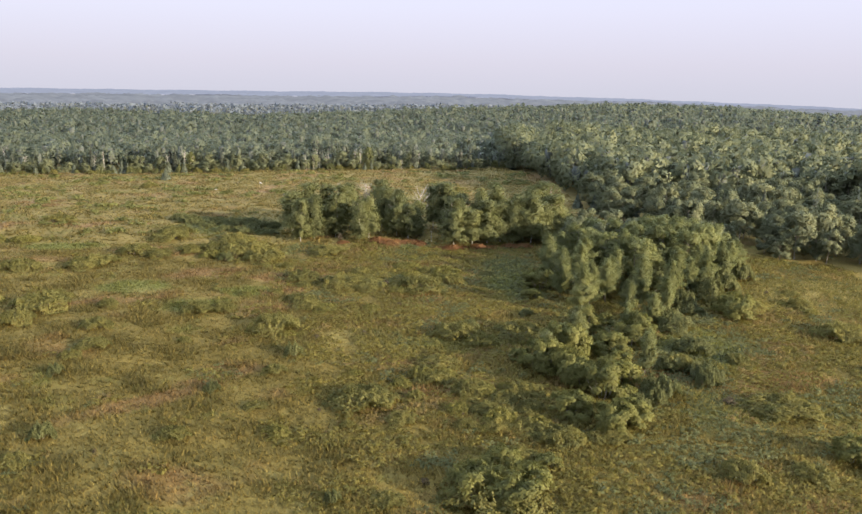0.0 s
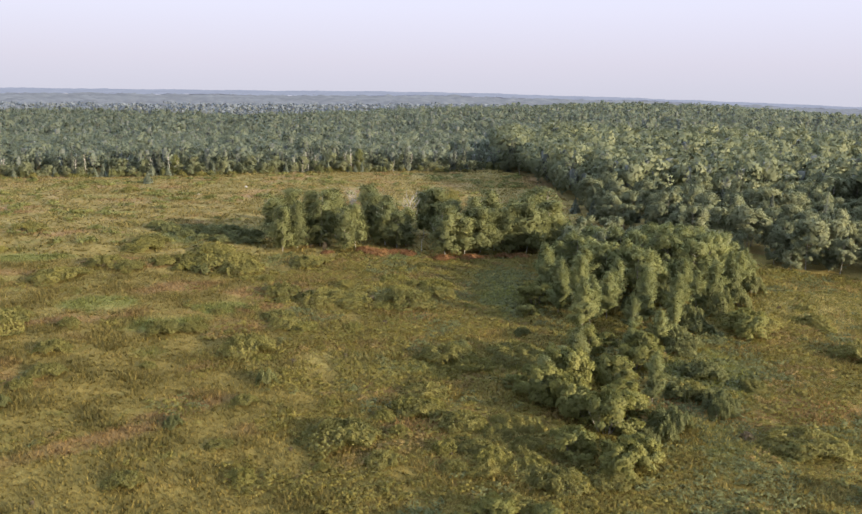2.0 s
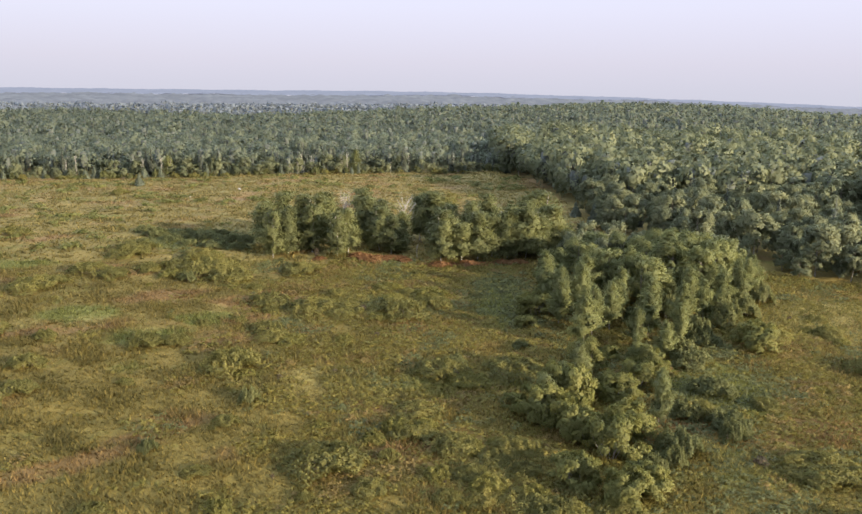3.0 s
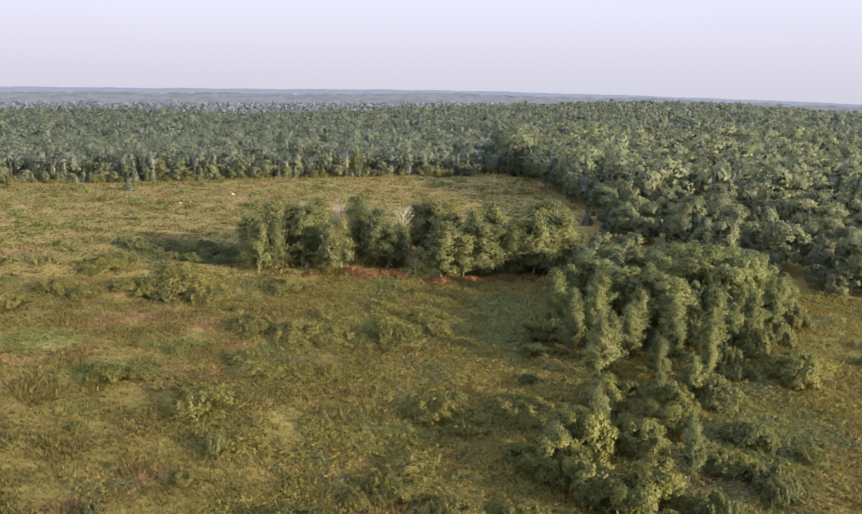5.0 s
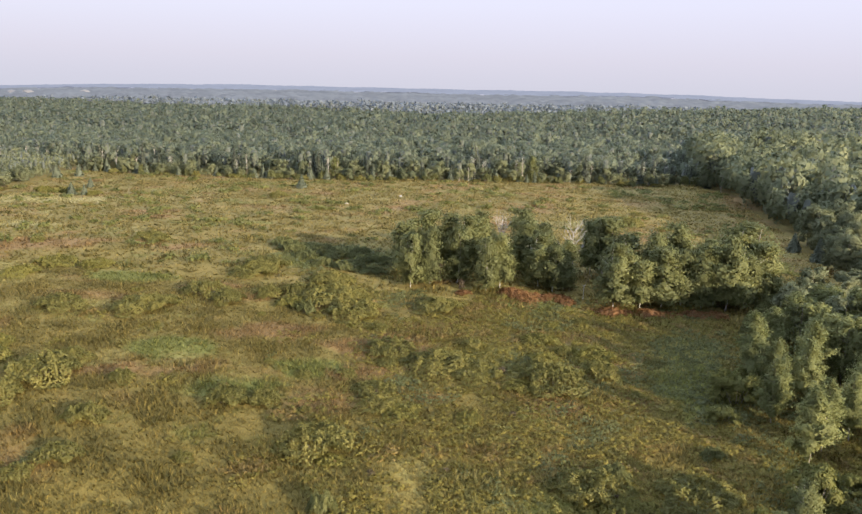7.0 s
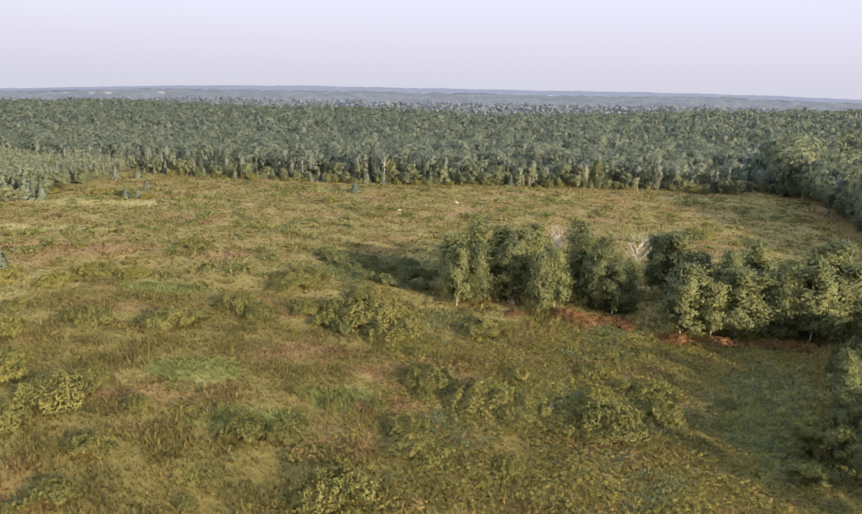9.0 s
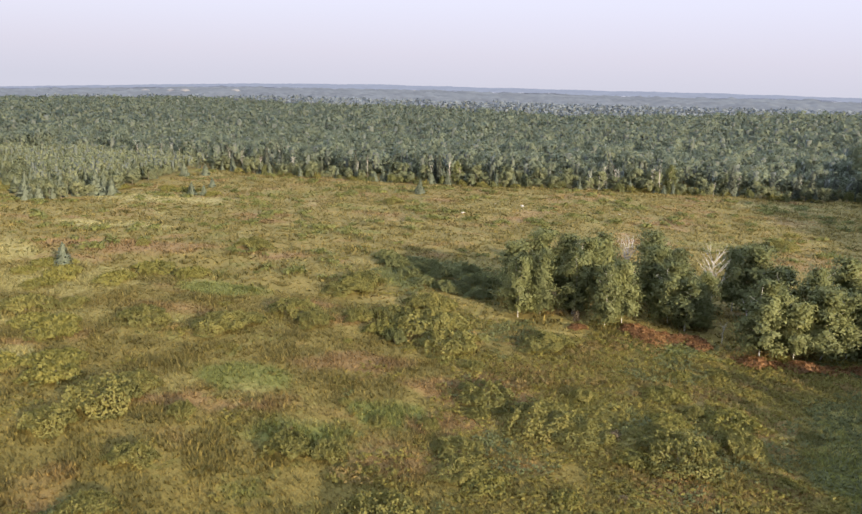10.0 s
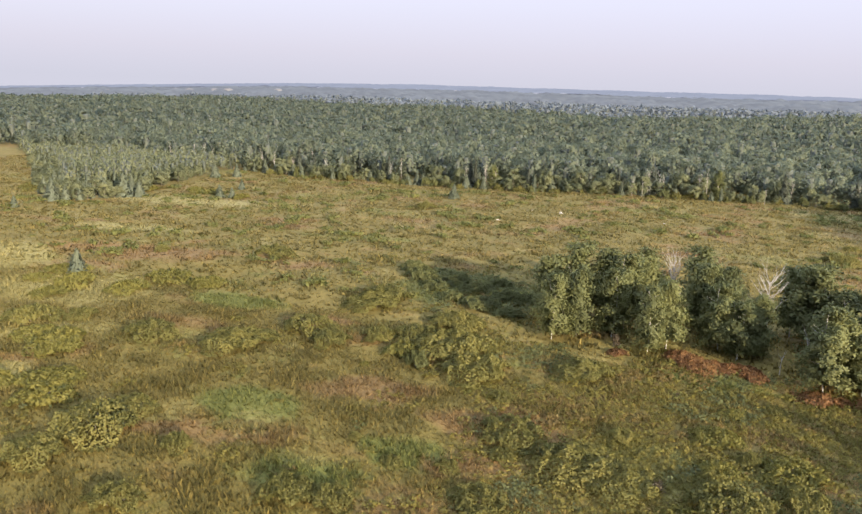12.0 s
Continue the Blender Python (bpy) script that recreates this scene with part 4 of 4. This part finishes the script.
plant(greens, ((16.5, 72.3, 4.2), (13.5, 76.4, 3.7), (6.6, 67.9, 4.5), (3.5, 60.4, 8.2), (40.1, 69.6, 3.9), (34.4, 65.2, 3.6), (27.5, 64.9, 3.5), (-56.2, 155.1, 6.0), (-61.4, 110.8, 6.5), (-46.9, 95.0, 3.6), (-42.1, 153.4, 5.8), (-21.2, 112.7, 5.2)), 6.0, 0.8, 1.4)
plant(yellows, ((-43.4, 141.8, 6.1), (-6.8, 136.3, 4.6), (0.1, 132.0, 4.9), (-5.5, 129.6, 3.2), (-89.3, 151.9, 11.0), (-106.9, 143.6, 14.0), (-85.0, 122.0, 11.5), (-76.3, 116.8, 10.5), (-18.5, 112.2, 3.4), (-11.6, 112.5, 2.7), (-7.4, 120.8, 3.9), (4.9, 98.7, 4.1)), 4.0, 0.7, 1.2)
for i, (x, y, w, h) in enumerate(((11.9, 89.5, 6.0, 4.4), (17.7, 81.9, 6.8, 4.6), (14.0, 77.0, 3.4, 2.0), (16.0, 84.6, 3.6, 2.6), (17.4, 73.8, 3.6, 2.4), (14.0, 118.6, 6.0, 2.6), (26.6, 101.4, 4.2, 3.0), (15.0, 93.4, 5.0, 3.6), (20.4, 97.2, 4.6, 3.2), (19.6, 104.0, 4.4, 3.0), (15.8, 123.6, 4.6, 2.6), (23.4, 107.6, 4.0, 2.8))):
    greys.put(i, x, y, i * 0.8, w / 5.0, h / 3.2)
for i, (x, y, w, h) in enumerate(((27.4, 106.4, 4.6, 2.6), (33.0, 108.8, 4.6, 2.4), (24.6, 120.6, 5.0, 3.0), (30.6, 120.0, 5.2, 3.2), (37.6, 115.4, 5.0, 2.6), (43.0, 120.2, 5.4, 2.8), (47.4, 124.2, 5.0, 2.6), (21.0, 131.6, 5.0, 3.2), (28.2, 131.0, 5.4, 3.4), (36.0, 123.0, 5.4, 3.2), (52.6, 131.0, 5.0, 2.8), (21.6, 145.0, 5.6, 3.4), (27.8, 151.4, 5.6, 3.2), (24.4, 156.0, 5.0, 3.0))):
    darks.put(i, x, y, i * 0.9, w / 5.5, h / 2.0)
plant(darks, ((33.4, 105.7, 5.9), (33.0, 96.9, 6.3), (28.3, 91.1, 5.2), (31.6, 88.2, 5.8), (24.7, 83.1, 4.8), (21.4, 80.2, 4.0), (37.4, 113.2, 5.4)), 5.5, 0.5, 0.9)
for i, (x, y, w, h) in enumerate(((13.1, 77.3, 4.0, 2.0), (16.5, 73.4, 4.6, 2.2), (19.6, 76.2, 4.2, 2.0), (5.9, 60.2, 5.0, 2.4), (9.3, 66.3, 4.6, 2.2), (4.6, 65.7, 3.6, 1.8), (1.6, 61.0, 4.6, 2.2), (35.8, 77.5, 4.4, 2.0), (39.8, 68.5, 3.8, 2.0), (44.1, 111.2, 4.8, 2.6), (55.9, 101.4, 3.2, 1.4), (21.2, 94.9, 4.8, 2.6), (25.1, 99.1, 4.4, 2.4), (9.0, 92.6, 4.2, 2.6), (20.6, 86.6, 4.6, 2.8), (14.6, 86.2, 4.0, 3.0))):
    greys.put(i + 1, x, y, i * 1.1, w / 5.0, h / 3.2)
for i, (x, y, s) in enumerate(((12.4, 90.2, 0.56), (17.6, 98.6, 0.6), (15.2, 95.2, 0.42))):
    young = birches.put(i, x, y, i * 2.0, s * 1.1, s)
    young["label"] = "young bushy birch among the willows"
bx, by = jittered(-46, 62, 60, 150, 6.5, rng)
for i, (x, y) in enumerate(zip(bx, by)):
    near_wood = any((x - q[0]) ** 2 + (y - q[1]) ** 2 < 20 for q in CLUMP + CLUMP_MORE + DOME)
    if waves(x, y, 31, 91) + rng.uniform(-0.5, 0.5) > 0.15 and not near_wood and not wooded(x, y):
        kind = (greens, greens, yellows, darks, greens, bares)[int(rng.integers(6))]
        s = rng.uniform(0.3, 0.62)
        kind.put(i, x, y, rng.uniform(0, 6.28), s, s * rng.uniform(1.0, 1.5))
# a knoll of yellow-green bushes south of the willows
rng = np.random.default_rng(37)
for i in range(34):
    a, q = rng.uniform(0, 6.28), math.sqrt(rng.uniform(0, 1))
    x, y = 3.5 + 9.5 * q * math.cos(a) - 2.5 * q * math.sin(a), 79.5 + 9.0 * q * math.sin(a) - 3.0 * q * math.cos(a)
    s = rng.uniform(0.4, 0.75)
    (greens if i % 3 else yellows).put(i, x, y, rng.uniform(0, 6.28), s, s * rng.uniform(0.9, 1.4))
rng = np.random.default_rng(38)
# low dark bushes added over the grove's cast shadow to darken it
plant(darks, ((-37, 160, 5), (-42, 162, 6), (-47, 163, 5), (-40, 167, 6), (-46, 169, 6), (-52, 168, 6), (-51, 173, 6), (-57, 172, 5), (-44, 174, 5), (-37, 166, 5), (-61, 177, 5)), 5.5, 0.35, 0.6)
plant(rusts, ((-11.6, 154.2, 3.6), (-9.6, 154.8, 3.6), (-7.6, 154.6, 3.4), (-6.0, 155.2, 3.0), (-8.4, 153.4, 3.2), (-10.4, 153.0, 3.0), (-13.4, 155.4, 3.0), (-5.0, 153.6, 2.6), (2.0, 150.4, 3.3), (4.0, 150.8, 2.9), (0.2, 151.2, 2.6), (7.2, 150.8, 4.0), (10.5, 151.6, 4.0), (13.7, 152.4, 3.6), (16.6, 152.8, 3.0), (-20.4, 153.4, 2.4)), 3.5, 0.6, 1.0)
plant(bares, ((-22.8, 116.0, 3.2), (-17.9, 99.4, 3.2), (-11.6, 102.1, 1.6), (-9.9, 124.4, 3.4), (-7.3, 114.2, 2.5), (32.0, 80.6, 3.6)), 3.0, 0.7, 1.0)
tall_bare = bares.put(1, -21.2, 155.6, 0.5, 1.3, 2.2)
tall_bare["label"] = "tall grey half-bare bush among the birches"


# ---- pale stones on the far meadow ----
def make_stone(seed):
    r = np.random.default_rng(seed)
    bm = bmesh.new()
    bmesh.ops.create_icosphere(bm, subdivisions=2, radius=0.5)
    for v in bm.verts:
        k = 1 + 0.16 * noise.noise(v.co * 2.3 + Vector((seed, 0, 0)))
        v.co = Vector((v.co.x * 1.9 * k, v.co.y * 1.1 * k, max(v.co.z * 0.9 * k, -0.2)))
    me = bpy.data.meshes.new("stone")
    bm.to_mesh(me)
    bm.free()
    me.materials.append(M_STONE)
    return tagged(new("stone", me), "pale bleached boulder lying in the meadow", "stone")


stones = Kind([make_stone(300 + i) for i in range(3)], "pale stones")
for i, (x, y, s) in enumerate(((-67.1, 230.8, 0.65), (-56.2, 223.5, 0.6), (-58.1, 251.0, 0.8), (-65.9, 251.2, 0.7), (-29.0, 257.4, 0.7), (-32.6, 250.7, 0.6))):
    stones.put(i, x, y, i * 1.1, s)


# bare rock outcrops on the far plain
rocks = [make_stone(310 + i) for i in range(3)]
for i, (x, y, w) in enumerate(((-1476, 1412, 30), (-1500, 1386, 24), (-1395, 1496, 34), (-1372, 1517, 26), (-1330, 1556, 40), (-1306, 1577, 30), (-1214, 1651, 34))):
    m = Matrix.Translation((x, y, float(ground_z(x, y)) + 3)) @ Matrix.Rotation(i * 1.3, 4, "Z") @ Matrix.Diagonal((w / 1.9, w / 1.9, 17, 1))
    rock = rocks[i] if i < 3 else copy_thing(rocks[i % 3], m)
    rock.data.materials[0] = M_ROCK
    rock.matrix_basis, rock.name = m, "rock_outcrop"
    tagged(rock, "pale bare rock outcrop among the distant woods", "rock", "rock outcrops")

# young trees and a skirt of bushes along the far wood's edge
rng = np.random.default_rng(28)
for k, x in enumerate(np.arange(-186, 34, 2.5)):
    y = float(np.interp(x, EDGE_X, EDGE_Y)) - rng.uniform(-3.0, 2.0)
    low = rng.uniform(0.3, 0.62)
    if rng.uniform() < 0.72:
        broads.put(int(rng.integers(7)), x, y, rng.uniform(0, 6.28), low * rng.uniform(1.0, 1.4), low)
    else:
        pale.put(k, x, y - 1, rng.uniform(0, 6.28), rng.uniform(0.6, 1.1), rng.uniform(0.7, 1.2))
rng = np.random.default_rng(29)
for k, x in enumerate(np.arange(-184, 32, 3.4)):
    y = float(np.interp(x, EDGE_X, EDGE_Y)) - rng.uniform(-1.0, 4.0)
    if rng.uniform() < 0.8:
        (darks if rng.uniform() < 0.6 else greens).put(int(rng.integers(9)), x + rng.uniform(-1, 1), y, rng.uniform(0, 6.28), rng.uniform(0.35, 0.8), rng.uniform(0.6, 1.3))
for i, (x, y, w) in enumerate(((-199, 208.6, 6), (-194, 212, 6), (-190.3, 214.2, 7), (-186, 216, 6), (-181.4, 217.9, 7), (-176, 219, 5), (-203, 211, 5), (-158, 229, 5), (-153, 231, 6), (-148, 227, 4), (-139, 226, 4), (-172, 226, 5))):
    (yellows if i % 3 else greens).put(i, x, y, i * 0.7, w / 5.0, 1.3)


# ---- sedge and low growth, past counting ----
def sedge_model(seed, n, tall, wide, blade):
    """A tuft: leaning three-cornered blades that fan out from the root."""
    r = np.random.default_rng(seed)
    a, q = r.uniform(0, 6.283, n), np.sqrt(r.uniform(0.0, 1.0, n)) * 0.5 * wide
    base = np.stack([np.cos(a) * q, np.sin(a) * q, np.full(n, -0.02)], 1)
    b = a + r.normal(size=n) * 0.7
    tip = base + np.stack([np.cos(b) * tall * 0.8, np.sin(b) * tall * 0.8, tall * r.uniform(0.6, 1.2, n)], 1)
    side = np.stack([-np.sin(b), np.cos(b), np.zeros(n)], 1) * blade * r.uniform(0.6, 1.3, n)[:, None]
    v = np.stack([base + side, base - side, tip], 1).reshape(-1, 3)
    soft = np.stack([np.cos(b) * -0.2, np.sin(b) * -0.2, np.full(n, 0.9)], 1) + 0.3 * r.normal(size=(n, 3))
    soft /= np.linalg.norm(soft, axis=1, keepdims=True)
    return v, np.arange(3 * n).reshape(-1, 3), np.repeat(soft, 3, 0)


def sow(name, label, x0, x1, y0, y1, step, models, seed, scale, keep):
    r = np.random.default_rng(seed)
    x, y = jittered(x0, x1, y0, y1, step, r)
    ok = in_view(x, y, 2) & ~wooded(x, y) & keep(x, y, r)
    x, y = x[ok], y[ok]
    pz = ground_z(x, y)
    hump = np.clip(waves(x, y, 7, 21) + 0.6 * waves(x, y, 17, 22), -1, 1.4)
    pick = r.integers(len(models), size=len(x))
    order = np.argsort(pick, kind="stable")
    vs, fs, ns, k = [], [], [], 0
    for i, (v, f, soft) in enumerate(models):
        s = np.where(pick == i)[0]
        a, g = r.uniform(0, 6.283, len(s)), r.uniform(*scale, len(s)) * (1 + 0.2 * hump[s])
        ca, sa = np.cos(a)[:, None], np.sin(a)[:, None]
        vx = (v[None, :, 0] * ca - v[None, :, 1] * sa) * g[:, None] + x[s][:, None]
        vy = (v[None, :, 0] * sa + v[None, :, 1] * ca) * g[:, None] + y[s][:, None]
        vz = v[None, :, 2] * (g * (1 + 0.3 * hump[s]))[:, None] + pz[s][:, None]
        vs.append(np.stack([vx, vy, vz], -1).reshape(-1, 3))
        ns.append(np.stack([soft[None, :, 0] * ca - soft[None, :, 1] * sa, soft[None, :, 0] * sa + soft[None, :, 1] * ca, soft[None, :, 2] + 0 * ca], -1).reshape(-1, 3))
        fs.append((f[None] + (np.arange(len(s)) * len(v))[:, None, None]).reshape(-1, f.shape[1]) + k)
        k += len(s) * len(v)
    ob = new(name, mesh_of(name, np.concatenate(vs), np.concatenate(fs), M_SEDGE, np.concatenate(ns)))
    give_growth(ob.data, x[order], y[order], len(models[0][0]))
    tagged(ob, label, "meadow", kind="stuff")


sow("meadow_sedge", "low olive and rusty sedge covering the meadow", -130, 75, 48, 150, 0.56, [sedge_model(400 + i, 11, 0.34, 0.66, 0.062) for i in range(4)], 41, (0.7, 1.3), lambda x, y, r: r.uniform(size=len(x)) < 0.9)
sow("meadow_sedge", "low sedge and heath on the far meadow", -300, 75, 150, 320, 1.0, [sedge_model(410 + i, 9, 0.32, 1.1, 0.14) for i in range(4)], 42, (0.6, 1.3), lambda x, y, r: r.uniform(size=len(x)) < 0.8)
def scatter_shrubs():
    """Low dark-green shrub patches dotted over the far meadow, drawn out along the ground."""
    r = np.random.default_rng(51)
    x, y = r.uniform(-210, 34, 1500), r.uniform(158, 300, 1500)
    ok = in_view(x, y, 2) & ~wooded(x, y - 4) & (waves(x, y * 1.6, 40, 52) + r.uniform(-0.9, 0.9, 1500) > 0.25) & ~((x > -62) & (x < 26) & (y < 186))
    x, y = x[ok], y[ok]
    models = []
    for i in range(5):
        lobes = [(r.uniform(-1.6, 1.6), r.uniform(-0.7, 0.7), 0.25, r.uniform(0.4, 0.8), r.uniform(0.3, 0.6)) for _ in range(7)]
        c, d = blob_points(lobes, 110, r, -0.1)
        c[:, 2] = np.maximum(c[:, 2], 0.03)
        models.append(leaves(c, d * 0.7 + (0, 0, 0.35), 0.34, r, 0.6, 1.1, 3))
    wood_stuff("meadow_shrubs", "low green shrub patches dotted over the far meadow", x, y, models, M_GREY, 53, (0.5, 1.5))


def leafy_ground(x, y, r):
    """Where the meadow is knee-deep in leafy scrub: round the grove's foot and in its cast shadow, the aspens and the
    eastern strip.
    """
    east = smooth(-44, -12, x + 0.3 * (y - 120)) * smooth(160, 148, y)
    shade_alder = np.exp(-(((x + 46) / 15) ** 2) - ((y - 169) / 11) ** 2) * 1.3
    strip = 1.4 * np.exp(-(((x - 30) / 8) ** 2) - ((y - 90) / 20) ** 2)
    return np.maximum(np.maximum(east, shade_alder), strip) * 0.95 + 0.42 * waves(x, y * 1.3, 15, 61) + 0.2 * waves(x, y, 6, 64) + r.uniform(-0.2, 0.2, len(x)) > 0.5


def scrub_model(seed):
    r = np.random.default_rng(seed)
    lobes = [(r.uniform(-0.6, 0.6), r.uniform(-0.6, 0.6), r.uniform(0.05, 0.22), r.uniform(0.18, 0.4), r.uniform(0.12, 0.28)) for _ in range(6)]
    c, d = blob_points(lobes, 52, r, -0.05)
    c[:, 2] = np.maximum(c[:, 2], 0.03)
    return leaves(c, d * 0.6 + (0, 0, 0.45), 0.18, r, 0.5, 1.1, 3)


def sow_scrub():
    """Leafy scrub in patches of several plants: sweet gale, alder shoots, yellowing willow, dry and rusty heath. Dark
    alder also stands in for tree shade.
    """
    r = np.random.default_rng(62)
    x, y = jittered(-75, 75, 48, 185, 0.85, r)
    ok = in_view(x, y, 2) & ~wooded(x, y) & leafy_ground(x, y, r)
    x, y = x[ok], y[ok]
    # first two spots: dark leaves standing in for grove and clump shadow; third: eastern strip
    shade_alder = np.exp(-(((x + 46) / 15) ** 2) - ((y - 169) / 11) ** 2) + np.exp(-(((x - 13) / 9) ** 2) - ((y - 130) / 16) ** 2) + 1.3 * np.exp(-(((x - 30) / 8) ** 2) - ((y - 89) / 20) ** 2)
    damp = waves(x, y, 19, 65) + 0.5 * waves(x, y, 7, 66) + r.uniform(-0.5, 0.5, len(x)) + 1.6 * shade_alder
    dry = waves(x, y, 13, 67) + 0.5 * waves(x, y, 5, 68) + r.uniform(-0.5, 0.5, len(x))
    kind = np.where(damp > 0.75, 1, np.where(dry > 0.8, 3, np.where(dry < -1.1, 2, 0)))
    models = [scrub_model(430 + i) for i in range(6)]
    for k, mat, label in ((0, M_SCRUB, "knee-high olive green leafy scrub"), (1, M_DARK, "dark green alder shoots, some sown to deepen the trees' cast shade"), (2, M_YELLOW, "yellowing low willow scrub"), (3, M_HEATH, "dry reddish-brown heath scrub")):
        wood_stuff("low_scrub", label, x[kind == k], y[kind == k], models, mat, 63 + k, (0.5, 1.3))


scatter_shrubs()
sow_scrub()
sow("heath_tussocks", "scattered leafy heath tussocks on the meadow", -300, 75, 48, 320, 2.4, [sedge_model(420 + i, 60, 0.34, 2.0, 0.1) for i in range(4)], 43, (0.6, 1.4), lambda x, y, r: waves(x, y * 1.5, 26, 23) + r.uniform(-0.5, 0.5, len(x)) > 0.95)
